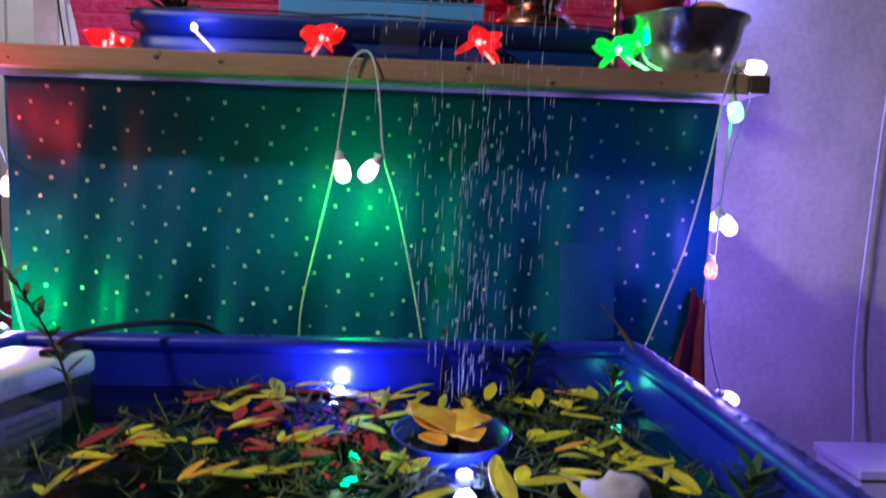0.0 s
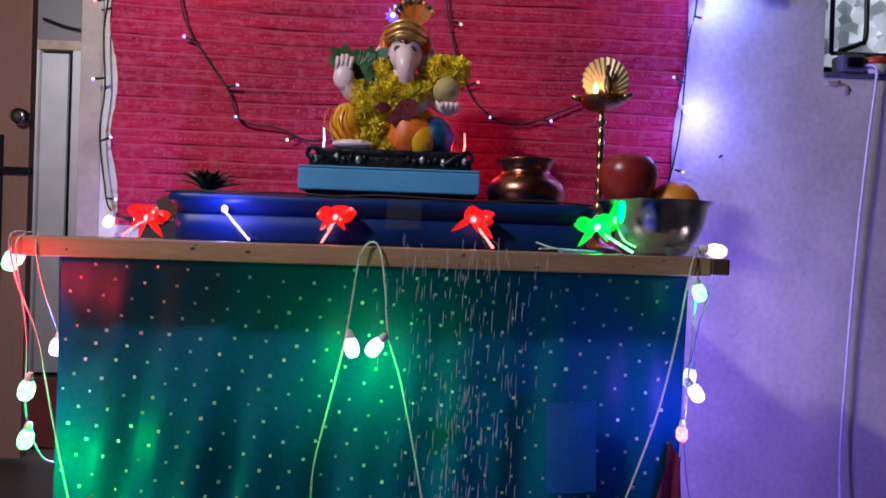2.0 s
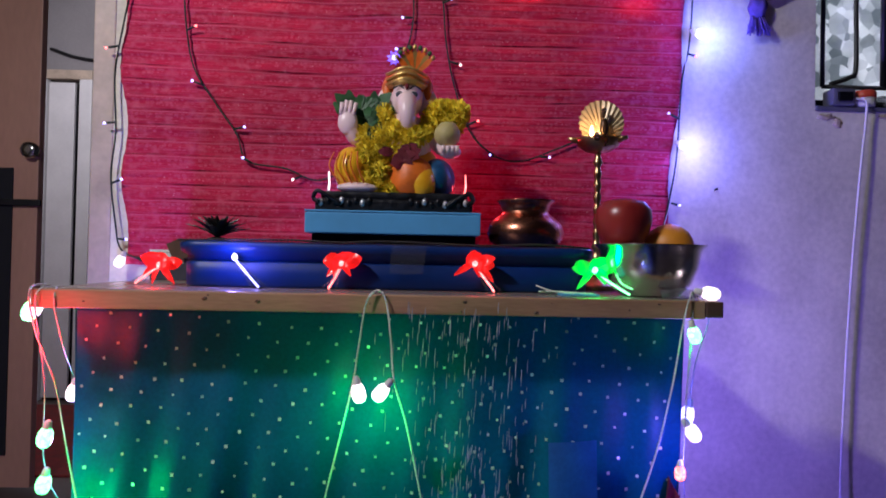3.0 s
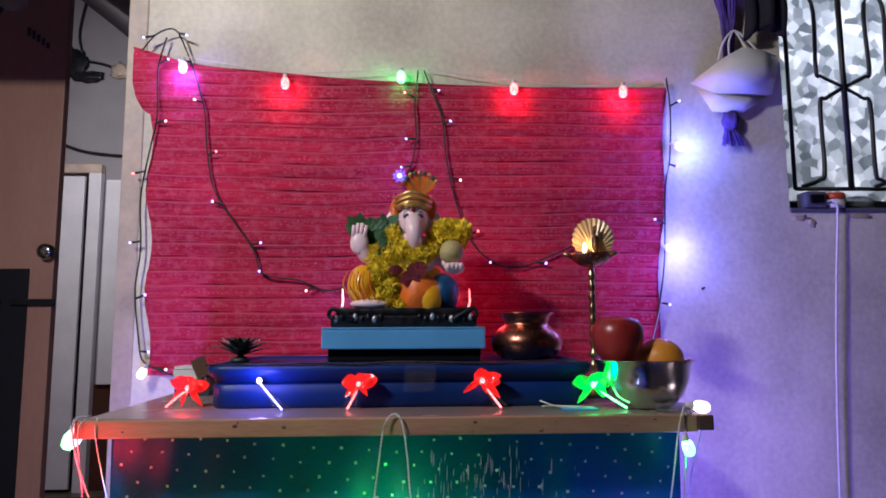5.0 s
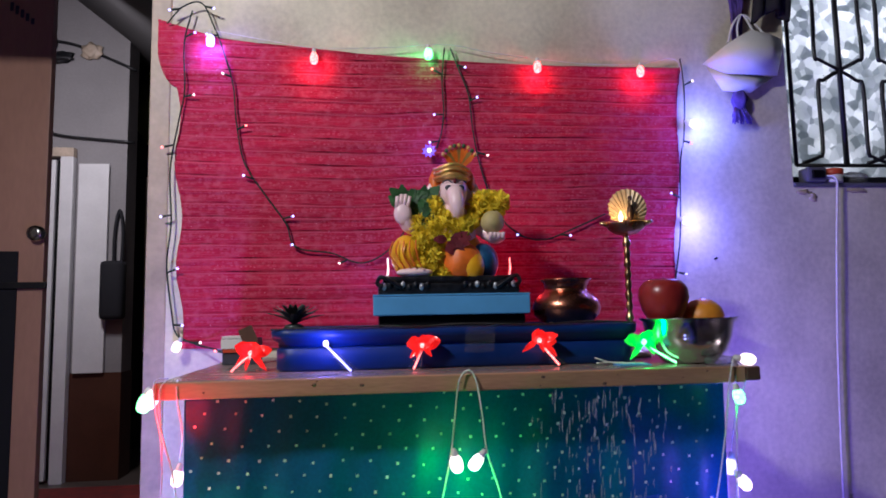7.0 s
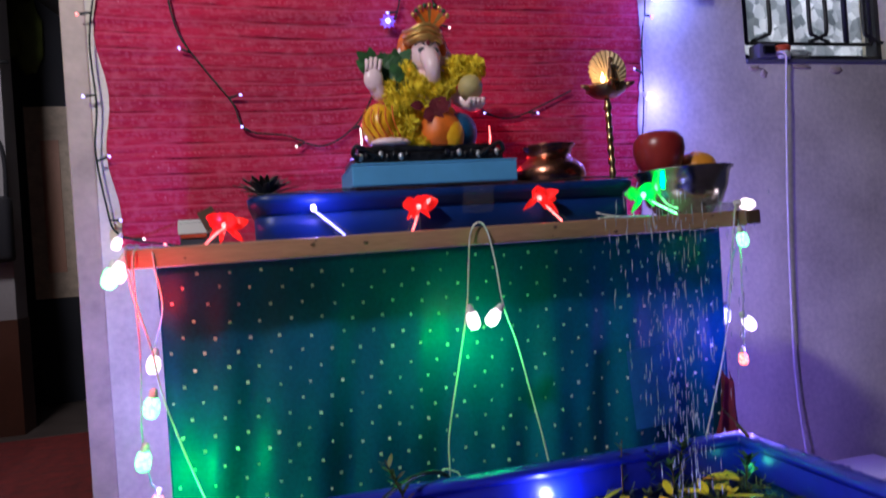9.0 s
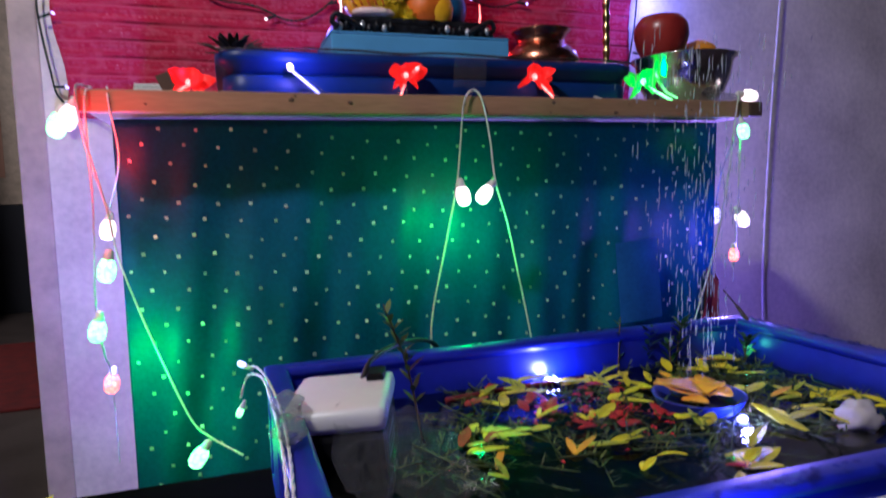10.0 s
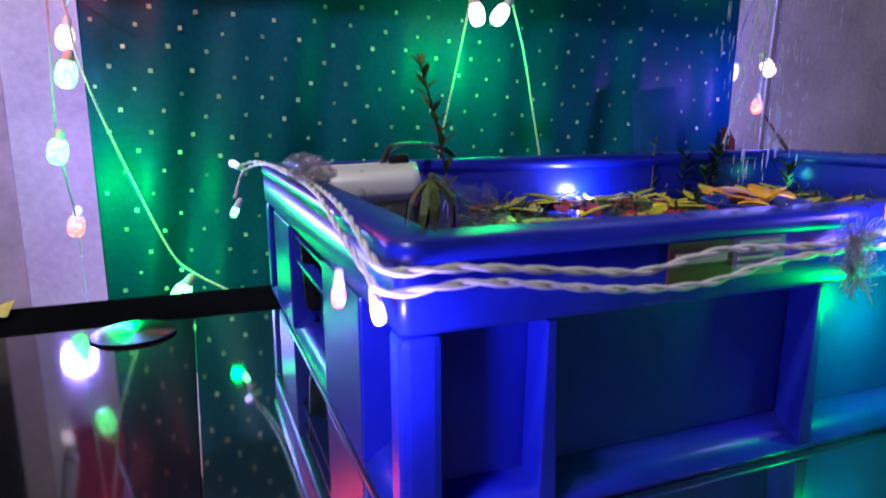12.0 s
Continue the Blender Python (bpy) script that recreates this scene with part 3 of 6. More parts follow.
for k in range(9):
    x, z, w = dl.uniform(-1.98, -1.74), dl.uniform(2.20, 2.50), dl.uniform(0.03, 0.075)
    part("sticker", add_blob(bmesh.new(), (x, 2.7185, z), (w, 0.0018, w * dl.uniform(0.5, 1.1)), 0.9, 31 + k, sub=2), M[("greywall", "trim", "darkink")[k % 3]], leaf, "torn paper sticker remains")
for k in range(5):
    x, z = -1.672 + 0.021 * k, 2.345 - 0.014 * k
    part("ink_mark", boxed((x, 2.7165, z - 0.022), (x + 0.013, 2.7195, z + dl.uniform(-0.002, 0.016))), M["darkink"], leaf, "dark hand-written mark")
for z in (0.75, 1.02):
    part("bolt_rod", add_tube(bmesh.new(), curve_pts([(-1.75, 2.705, z + 0.12), (-1.735, 2.70, z), (-1.74, 2.705, z - 0.12)], 5), 0.008, 6), M["iron"], leaf)
bm = boxed((-2.3, 2.712, 0.15), (-1.595, 2.719, 1.305), 0.003)
part("lower_panel", bm, M["blackcloth"], leaf, "black cloth hung over the lower half")

# cables high on the passage wall, and a dark shape for a shadow there
for pts in ([(-2.62, 4.385, 3.45), (-2.45, 4.38, 3.12), (-2.33, 4.38, 2.92), (-2.12, 4.385, 2.86), (-1.75, 4.385, 2.70)], [(-2.30, 4.385, 3.35), (-2.335, 4.38, 3.1), (-2.31, 4.38, 2.95)], [(-2.41, 4.385, 2.30), (-2.20, 4.385, 2.24), (-1.75, 4.385, 2.20)]):
    single("wall_cable", add_tube(bmesh.new(), curve_pts(pts, 6), 0.010, 6), M["iron"], "dark slack cable on the grey passage wall", "cable", "passage cables")
# solid dark shape drawn where a shadow falls on the wall
single("wall_shadow_shape", add_blob(add_blob(bmesh.new(), (-2.335, 4.375, 2.86), (0.075, 0.02, 0.11), 0.5, 15), (-2.25, 4.375, 2.78), (0.10, 0.02, 0.04), 0.5, 45), M["iron"], "solid dark shape standing in for a shadow on the passage wall", "rag")
single("wall_shell", add_blob(bmesh.new(), (-2.04, 4.375, 2.825), (0.06, 0.02, 0.05), 0.6, 8), M["trim"], "small pale fitting on the passage wall", "fitting")

# far white doorway
far = thing("door_1", (-2.02, 4.36, 0), "white painted far door standing ajar in a white frame", "door", kind="structure")
part("left_jamb", boxed((-2.50, 4.33, 0), (-2.40, 4.385, 2.09), 0.004), M["whitepaint"], far)
part("head", boxed((-2.50, 4.33, 2.09), (-2.11, 4.385, 2.15), 0.004), M["trim"], far)
part("right_jamb", boxed((-2.19, 4.33, 0), (-2.11, 4.385, 2.09), 0.004), M["whitepaint"], far)
part("door_leaf", boxed((-2.39, 4.345, 0.02), (-2.225, 4.37, 2.07), 0.004), M["whitepaint"], far)
# solid black strip paints the shade of the door gap
part("gap", boxed((-2.225, 4.375, 0.02), (-2.19, 4.385, 2.07)), M["black"], far, "black strip standing in for the shaded gap beside the door")
single("white_board", boxed((-2.09, 4.365, 0.68), (-1.90, 4.388, 2.05), 0.004), M["whitepaint"], "tall white painted panel flat on the passage wall", "panel")
cup_board = thing("pale_cupboard", (-1.72, 5.36, 0), "pale painted cupboard door in the dark recess", "cupboard")
# lower half takes the recess colour, so its shade is painted too
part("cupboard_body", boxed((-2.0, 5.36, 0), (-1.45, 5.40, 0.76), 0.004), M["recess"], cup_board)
part("cupboard_door", boxed((-2.0, 5.36, 0.764), (-1.45, 5.396, 2.17), 0.004), M["trim"], cup_board)
part("door_panel", boxed((-1.90, 5.352, 0.95), (-1.78, 5.359, 1.92), 0.003), M["doorwood"], cup_board)
single("green_bag", add_blob(bmesh.new(), (-1.95, 5.352, 2.72), (0.115, 0.05, 0.32), 0.35, 91), M["greenbag"], "dull green cloth bag hanging high in the recess", "bag")
bag = thing("hanging_bag", (-1.840, 4.34, 1.2), "black cloth bag hanging from a hook on the passage wall", "bag")
part("pouch", boxed((-1.915, 4.29, 1.02), (-1.770, 4.39, 1.40), 0.03), M["blackcloth"], bag, smooth=True)
part("strap", add_tube(bmesh.new(), curve_pts([(-1.855, 4.37, 1.38), (-1.855, 4.38, 1.6), (-1.830, 4.385, 1.74), (-1.805, 4.38, 1.6), (-1.805, 4.37, 1.38)]), 0.011), M["blackcloth"], bag)

# ---- window with iron grille ----
win = thing("window_1", (1.26, WALL_Y + 0.1, WZ0), "window of faceted frosted glass behind a black iron grille", "window", kind="structure")


def pane_material():
    m, nt, b = nodes_of("faceted_frosted_glass")
    tex = nt.nodes.new("ShaderNodeTexCoord")
    v = nt.nodes.new("ShaderNodeTexVoronoi")
    v.inputs["Scale"].default_value = 36
    nt.links.new(tex.outputs["Object"], v.inputs["Vector"])
    ramp = nt.nodes.new("ShaderNodeValToRGB")
    ramp.color_ramp.elements[0].color, ramp.color_ramp.elements[1].color = (0.30, 0.33, 0.34, 1), (1.0, 1.0, 1.0, 1)
    sep = nt.nodes.new("ShaderNodeSeparateColor")
    nt.links.new(v.outputs["Color"], sep.inputs[0])
    nt.links.new(sep.outputs[0], ramp.inputs[0])
    tr, mix = nt.nodes.new("ShaderNodeBsdfTranslucent"), nt.nodes.new("ShaderNodeMixShader")
    nt.links.new(ramp.outputs[0], tr.inputs[0])
    nt.links.new(ramp.outputs[0], b.inputs["Base Color"])
    bp = nt.nodes.new("ShaderNodeBump")
    bp.inputs["Strength"].default_value, bp.inputs["Distance"].default_value = 0.6, 0.02
    nt.links.new(v.outputs["Distance"], bp.inputs["Height"])
    nt.links.new(bp.outputs[0], b.inputs["Normal"])
    b.inputs["Roughness"].default_value = 0.25
    mix.inputs[0].default_value = 0.45
    nt.links.new(tr.outputs[0], mix.inputs[1])
    nt.links.new(b.outputs[0], mix.inputs[2])
    nt.links.new(mix.outputs[0], nt.nodes["Material Output"].inputs["Surface"])
    return m


part("pane", boxed((WX0, WALL_Y + 0.115, WZ0), (WX1, WALL_Y + 0.121, WZ1)), pane_material(), win)
fb = bmesh.new()
for lo, hi in (((WX0, WZ0), (WX0 + 0.016, WZ1)), ((WX1 - 0.016, WZ0), (WX1, WZ1)), ((WX0, WZ0 + 0.002), (WX1, WZ0 + 0.028)), ((WX0, WZ1 - 0.03), (WX1, WZ1))):
    add_box(fb, (lo[0], WALL_Y + 0.05, lo[1]), (hi[0], WALL_Y + 0.09, hi[1]), 0.002)
part("window_frame", fb, M["iron"], win)


def grille_bar(pts, w=0.008):
    b = bmesh.new()
    add_tube(b, pts, w, 4)
    return part("grille_bar", b, M["iron"], win)


gy = WALL_Y + 0.045
GX0, GX1, GM = WX0 + 0.045, WX1 - 0.045, (WX0 + WX1) / 2
for lo, hi in (((GX0, WZ0 + 0.06), (GX1, WZ0 + 0.06)), ((GX0, WZ0 + 0.06), (GX0, WZ1 - 0.05)), ((GX1, WZ0 + 0.06), (GX1, WZ1 - 0.05)), ((GX0, WZ1 - 0.05), (GX1, WZ1 - 0.05))):
    grille_bar([(lo[0], gy, lo[1]), (hi[0], gy, hi[1])], 0.006)
ZC = 1.705
for k, x0 in enumerate((GX0 + 0.155, GX0 + 0.355)):
    grille_bar([(x0, gy, WZ0 + 0.06), (x0, gy, WZ1 - 0.05)], 0.008)
    for s in (-1, 1):
        grille_bar(curve_pts([(x0 + s * 0.135, gy, WZ0 + 0.066), (x0 + s * 0.085, gy, WZ0 + 0.085), (x0 + s * 0.07, gy, WZ0 + 0.11), (x0 + s * 0.07, gy, ZC - 0.05), (x0 + s * 0.05, gy, ZC - 0.03), (x0, gy, ZC),
                               ], 6), 0.006)
        grille_bar(curve_pts([(x0, gy, ZC), (x0 + s * 0.06, gy, ZC + 0.03), (x0 + s * 0.075, gy, ZC + 0.05), (x0 + s * 0.075, gy, ZC + 0.24), (x0 + s * 0.135, gy, ZC + 0.30)], 6), 0.006)
part("window_sill", boxed((WX0, WALL_Y - 0.006, WZ0 - 0.012), (WX1, WALL_Y + 0.2, WZ0), 0.003), M["greyplastic"], win, "dusty dark sill")
# unseen lamp added outside to brighten the pane from behind
lamp_area("window_back_lamp", (1.3, WALL_Y + 0.55, 1.9), (1.26, WALL_Y + 0.1, 1.75), (0.93, 0.97, 1.0), 15, 0.6, 0.9)
structure("wall_yard", [((0.2, WALL_Y + 1.2, 0), (2.6, WALL_Y + 1.3, 2.75))], M["wall"], "pale wall outside the window", "wall")

plug = thing("plug_adapter", (1.055, WALL_Y + 0.005, WZ0), "small grey plug adapter on the window sill", "adapter")
part("body", boxed((1.03, WALL_Y - 0.015, WZ0), (1.085, WALL_Y + 0.03, WZ0 + 0.042), 0.006), M["greyplastic"], plug)
part("pin_block", boxed((1.04, WALL_Y - 0.022, WZ0 + 0.01), (1.075, WALL_Y - 0.014, WZ0 + 0.032), 0.003), M["black"], plug)
jar = thing("small_jar", (1.12, WALL_Y + 0.01, WZ0), "small white jar with a red cap on the sill", "jar")
part("jar_body", add_lathe(bmesh.new(), [(0.022, 0), (0.024, 0.004), (0.024, 0.022)], (1.12, WALL_Y + 0.008, WZ0), 20), M["whiteplastic"], jar)
part("lid", add_lathe(bmesh.new(), [(0.025, 0.022), (0.026, 0.026), (0.026, 0.036), (0.022, 0.04)], (1.12, WALL_Y + 0.008, WZ0), 20), M["redplastic"], jar, "red screw cap")
cordline = [(1.085, WALL_Y - 0.0, WZ0 + 0.02), (1.098, WALL_Y - 0.03, WZ0 + 0.008), (1.100, 1.545, 1.32), (1.085, 1.54, 1.20), (1.066, 1.54, 0.95), (1.052, 1.54, 0.66), (1.040, 1.53, 0.45), (1.032, 1.50, 0.248)]
single("white_power_cord", add_tube(bmesh.new(), curve_pts(cordline, 10), 0.0030), M["cordwhite"], "thin white power cord hanging from the sill", "cord")

# ---- mask, tassel and jacket on the wall hook ----
mask = thing("face_mask", (0.85, WALL_Y - 0.02, 1.62), "white folded respirator mask hanging by its loops", "mask")


def mask_shell(rim, ridge, tip_y, out):
    """A folded respirator half: flat facets from a bent rim to a short ridge that stands out."""
    bm = bmesh.new()
    n = len(rim)
    mid = sum(p[0] for p in rim) / n
    half = max(abs(p[0] - mid) for p in rim)
    vs = [bm.verts.new((x, WALL_Y - tip_y - out * 0.55 * (1 - abs(x - mid) / half), z)) for x, z in rim]
    top = [bm.verts.new((x, WALL_Y - tip_y - out, z)) for x, z in ridge]
    for a in range(n):
        p, q = vs[a], vs[(a + 1) % n]
        near = [min(top, key=lambda r: (r.co - w.co).length) for w in (p, q)]
        bm.faces.new([p, q, near[0]] if near[0] == near[1] else [p, q, near[1], near[0]])
    bmesh.ops.recalc_face_normals(bm, faces=bm.faces)
    return bm


thicken(part("lower_fold", mask_shell([(0.752, 1.684), (0.793, 1.612), (0.870, 1.607), (0.948, 1.656), (0.873, 1.662), (0.80, 1.664)], [(0.825, 1.636), (0.880, 1.636)], 0.012, 0.030), M["fleece"], mask, smooth=True), 0.002)
thicken(part("outer_fold", mask_shell([(0.741, 1.688), (0.809, 1.741), (0.840, 1.760), (0.870, 1.775), (0.930, 1.772), (0.970, 1.762), (0.972, 1.729), (0.948, 1.654), (0.873, 1.650), (0.800, 1.657)], [(0.830, 1.700), (0.905, 1.708)], 0.016, 0.058), M["fleece"], mask, smooth=True), 0.002)
for s in (0, 1):
    part("ear_loop", add_tube(bmesh.new(), curve_pts([(0.812 + 0.03 * s, WALL_Y - 0.03, 1.745), (0.828 + 0.015 * s, WALL_Y - 0.03, 1.795), (0.859, WALL_Y - 0.028, 1.828), (0.890 - 0.015 * s, WALL_Y - 0.03, 1.805), (0.922 - 0.03 * s, WALL_Y - 0.034, 1.765)]), 0.0032), M["fleece"], mask)
tas = thing("yarn_tassel", (0.845, WALL_Y - 0.02, 1.56), "purple knotted yarn hanging with a tassel", "tassel")
bm = bmesh.new()
for k in range(26):
    a = rng.uniform(-1, 1)
    add_tube(bm, curve_pts([(0.835 + 0.045 * a, WALL_Y - 0.02 - 0.02 * rng.random(), 2.25), (0.835 + 0.042 * a, WALL_Y - 0.02 - 0.03 * rng.random(), 2.0), (0.85 + 0.02 * a, WALL_Y - 0.02, 1.86), (0.845 + 0.012 * a, WALL_Y - 0.016, 1.70), (0.842 + 0.016 * a, WALL_Y - 0.016, 1.56)], 5), 0.004, 5)
tagged(part("yarn", bm, M["purple"], tas), kind="stuff")
bm = bmesh.new()
add_blob(bm, (0.842, WALL_Y - 0.018, 1.59), (0.022, 0.014, 0.03), 0.35)
for k in range(40):
    a = rng.uniform(-1, 1)
    add_tube(bm, [(0.842 + 0.012 * a, WALL_Y - 0.016, 1.58), (0.845 + 0.03 * a, WALL_Y - 0.02 + 0.012 * rng.uniform(-1, 1), 1.53 + rng.uniform(-0.012, 0.012))], 0.0022, 4)
tagged(part("fringe", bm, M["purple"], tas), kind="stuff")


def jacket_fn(u, v):
    x = 0.885 + 0.10 * u - 0.01 * v
    return (x + 0.01 * math.sin(9 * v), WALL_Y - 0.03 - 0.02 * math.sin(3.1 * u) - 0.012 * math.sin(14 * u + 3 * v), 1.80 + 0.52 * v + 0.03 * math.sin(3 * u) * (1 - v))


thicken(single("black_jacket", sheet(24, 20, jacket_fn), M["blackcloth"], "black cloth garment hanging beside the window", "jacket"), 0.012)
single("wall_hook", add_tube(bmesh.new(), curve_pts([(0.98, WALL_Y, 1.90), (0.975, WALL_Y - 0.03, 1.89), (0.955, WALL_Y - 0.035, 1.905), (0.985, WALL_Y - 0.03, 1.925)]), 0.005), M["iron"], "black iron wall hook", "hook")

# ---- table ----
TT, TB = 0.922, 0.894
table = thing("wooden_table", (0, 1.27, 0), "beige laminate table with a worn brown board edge", "table")
bm = boxed((-0.5, 1.006, TB + 0.003), (0.504, WALL_Y - 0.004, TT), 0.004)
part("tabletop", bm, M["tabletop"], table)
bm = boxed((-0.503, 0.994, TB), (0.478, 1.006, TT - 0.001), 0.002)
part("edge_band", bm, M["edge"], table, "worn brown wooden edge strip")
part("end_block", boxed((0.478, 0.9935, TB + 0.002), (0.506, 1.006, TT - 0.001), 0.004), M["tablewood"], table, "broken dark end of the board")
for x in (-0.44, 0.44):
    for y in (1.13, 1.48):
        part("leg", boxed((x - 0.02, y - 0.02, 0), (x + 0.02, y + 0.02, TB), 0.003), M["tablewood"], table)
nb = random.Random(5)
for k in range(11):
    x, w = nb.uniform(-0.44, 0.46), nb.uniform(0.0012, 0.0042)
    part("nick", add_blob(bmesh.new(), (x, 0.9938, TB + nb.uniform(0.005, 0.023)), (w, 0.0008, w * nb.uniform(0.3, 0.7)), 0.7, 12 + k, sub=2), M["tablewood"], table, "dark chipped spot")

# ---- teal skirt cloth with mirror dots ----


def skirt(u, v, off=0.0):
    x = -0.478 + 0.955 * u
    z = 0.30 + (TB - 0.30) * v
    s = 1 - v
    fold = math.sin(44 * u + 5 * s * (1 - u)) * 0.5 + math.sin(83 * u + 8 * s * (1 - u) + 1) * 0.28 + math.sin(15 * u + 1.5) * 0.3
    amp = 0.0022 + 0.0140 * min(1, 1.6 * s) * (1 - 0.45 * u)
    x -= 0.012 * s * u
    return Vector((x, 1.068 + amp * fold - off, z))


cloth = thing("table_skirt", (0, 1.07, 0.30), "teal satin cloth with small mirror dots hung from the table front", "tablecloth")
thicken(part("cloth", sheet(260, 50, lambda u, v: skirt(u, v)), M["teal"], cloth, smooth=True), 0.0015)
bm = bmesh.new()
for j in range(-14, 18):
    for i in range(-30, 32):
        x, z = -0.221 + 0.0463 * i + 0.029 * j, 0.702 - 0.003 * i - 0.026 * j
        u, v = (x + 0.478) / 0.955 + nb.uniform(-0.003, 0.003), (z - 0.30) / (TB - 0.30) + nb.uniform(-0.005, 0.005)
        if not (0.01 < u < 0.985 and 0.02 < v < 0.99):
            continue
        c = skirt(u, v, 0.0022)
        w = nb.uniform(0.0018, 0.0026)
        ax, az = nb.uniform(-0.25, 0.25), nb.uniform(-0.25, 0.25)
        q = [bm.verts.new(c + Vector((sx * w, sx * w * ax + sz * w * az - 0.0003, sz * w))) for sx, sz in ((-1, -1), (1, -1), (1, 1), (-1, 1))]
        bm.faces.new(q)
tagged(part("mirror_dots", bm, M["sequin"], cloth, "small square mirror dots"), kind="stuff")

single("red_border_cloth", sheet(8, 20, lambda u, v: (0.470 - (0.085 - 0.06 * v) * (1 - u), 1.050 + 0.011 * math.sin(9 * u + 5 * v), 0.34 + 0.29 * v + 0.012 * math.sin(7 * u))), M["maroon"], "dark red cloth border hanging at the skirt's edge", "cloth")
# folded cloth catching lamp light, drawn by a lighter blue colour
part("satin_patch", sheet(10, 10, lambda u, v: (0.258 + 0.072 * u, 1.030 + 0.016 * v - 0.010 * u - 0.004 * math.sin(3 * u), 0.565 + 0.130 * v + 0.008 * u)), M["litsatin"], cloth, "shiny square satin patch, violet lamp light put into its blue", smooth=True)

# ---- red sari on the wall ----


def sari(u, v):
    top = 1.747 - 0.045 * math.sin(math.pi * min(1, u * 1.15) * 0.5) - 0.022 * u + 0.03 * max(0, 1 - u * 9)
    bottom = 0.948 - 0.02 * u
    left = -0.654 + 0.028 * (1 - v) - 0.05 * max(0, (v - 0.79) / 0.21) ** 0.4 * (1 if v > 0.79 else 0) + 0.008 * math.sin(20 * v)
    right = 0.680 - 0.056 * (1 - v) + 0.006 * math.sin(13 * v)
    x = left + (right - left) * u
    z = bottom + (top - bottom) * v - 0.012 * math.sin(math.pi * u) * v
    row = (z + 0.010 * noise.noise((x * 1.2, 2, z * 4))) / 0.034
    pleat = 0.0034 * (1 - row % 1.0) * (0.3 + 1.2 * abs(noise.noise((x * 2.2, math.floor(row), 3))))
    y = WALL_Y - 0.006 - pleat - 0.0022 * noise.noise((x * 1.1, 1, z * 24)) - 0.0022 * noise.noise((x * 1.8, 4, z * 75)) - 0.003 * noise.noise((x * 14, 4, z * 30))
    return (x, min(y, WALL_Y - 0.003), z)


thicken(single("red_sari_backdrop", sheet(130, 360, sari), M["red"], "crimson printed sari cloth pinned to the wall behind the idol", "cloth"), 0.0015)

wc = thing("white_carton", (1.09, 1.43, 0), "white carton standing on the floor by the wall", "carton")
part("carton_body", boxed((0.95, 1.36, 0), (1.25, 1.50, 0.225), 0.004), M["whiteplastic"], wc)
part("carton_lid", boxed((0.945, 1.355, 0.225), (1.255, 1.505, 0.245), 0.003), M["whitepaint"], wc)
single("wall_nail", add_tube(bmesh.new(), [(0.752, WALL_Y + 0.002, 1.153), (0.753, WALL_Y - 0.012, 1.155)], [0.002, 0.003], 6), M["iron"], "small dark nail in the wall", "nail")
single("sill_wrapper", add_blob(bmesh.new(), (1.19, WALL_Y + 0.03, WZ0 + 0.018), (0.045, 0.022, 0.018), 0.6, 33), M["bag"], "crumpled clear wrapper lying on the window sill", "wrapper")
for k, (x, z, w, h) in enumerate(((1.02, 1.335, 0.018, 0.010), (1.05, 1.322, 0.010, 0.016), (1.18, 1.340, 0.030, 0.008), (1.30, 1.330, 0.022, 0.012))):
    single("plaster_chip", add_blob(bmesh.new(), (x, WALL_Y - 0.0005, z), (w, 0.0022, h * 0.7), 0.8, 20 + k), M["trim"], "grey patch where the plaster has chipped", "plaster patch", "plaster chips")

# ---- black stand under the crate ----
ST = 0.507
stand = thing("black_stand", (-0.05, 0.6, 0), "black lacquered low stand with a dark glass top panel", "stand")
part("top", boxed((-0.53, 0.20, ST - 0.035), (0.42, 0.810, ST - 0.004), 0.003), M["lacquer"], stand)
part("glass_panel", boxed((-0.380, 0.20, ST - 0.004), (0.40, 0.728, ST - 0.0005), 0.001), M["darkglass"], stand, "dark mirror-like glass panel")
part("back_band", boxed((-0.53, 0.7285, ST - 0.004), (0.42, 0.810, ST - 0.0005), 0.001), M["matt"], stand, "dull black rear band")
part("side_band", boxed((-0.530, 0.20, ST - 0.004), (-0.3802, 0.728, ST - 0.0005)), M["lacquer"], stand, "glossy black side band")
for x in (-0.50, 0.39):
    for y in (0.24, 0.78):
        part("leg", boxed((x - 0.02, y - 0.02, 0), (x + 0.02, y + 0.02, ST - 0.035), 0.003), M["lacquer"], stand)
knob = thing("metal_disc", (-0.420, 0.702, ST), "round spun-metal disc with a black foot on the stand", "disc")
part("foot", add_lathe(bmesh.new(), [(0.022, 0), (0.025, 0.0005), (0.025, 0.001)], (-0.420, 0.702, ST - 0.0005), 32), M["black"], knob)
disc_bm = add_lathe(bmesh.new(), [(0.0275, 0.001), (0.0285, 0.0015), (0.028, 0.0022), (0.004, 0.0024), (0.0005, 0.0024)], (-0.420, 0.702, ST - 0.0005), 48)
for f in disc_bm.faces:
    f.smooth = False
part("disc_face", disc_bm, M["disc"], knob)
single("paper_scrap", sheet(4, 4, lambda u, v: (-0.530 + 0.018 * u, 0.772 + 0.03 * v, ST + 0.003 + 0.006 * u * v)), M["petal"], "yellow green scrap of paper on the stand's corner", "paper")

# ---- blue plastic crate ----
CX0, CX1, CY0, CY1, CB, CT = -0.317, 0.282, 0.402, 0.80, ST, 0.619
WATER = 0.574
crate = thing("plastic_crate", (-0.018, 0.6, ST), "blue plastic crate filled with water and floating leaves", "crate")
t = 0.004
IN = 0.0185
BZ = CT - 0.033
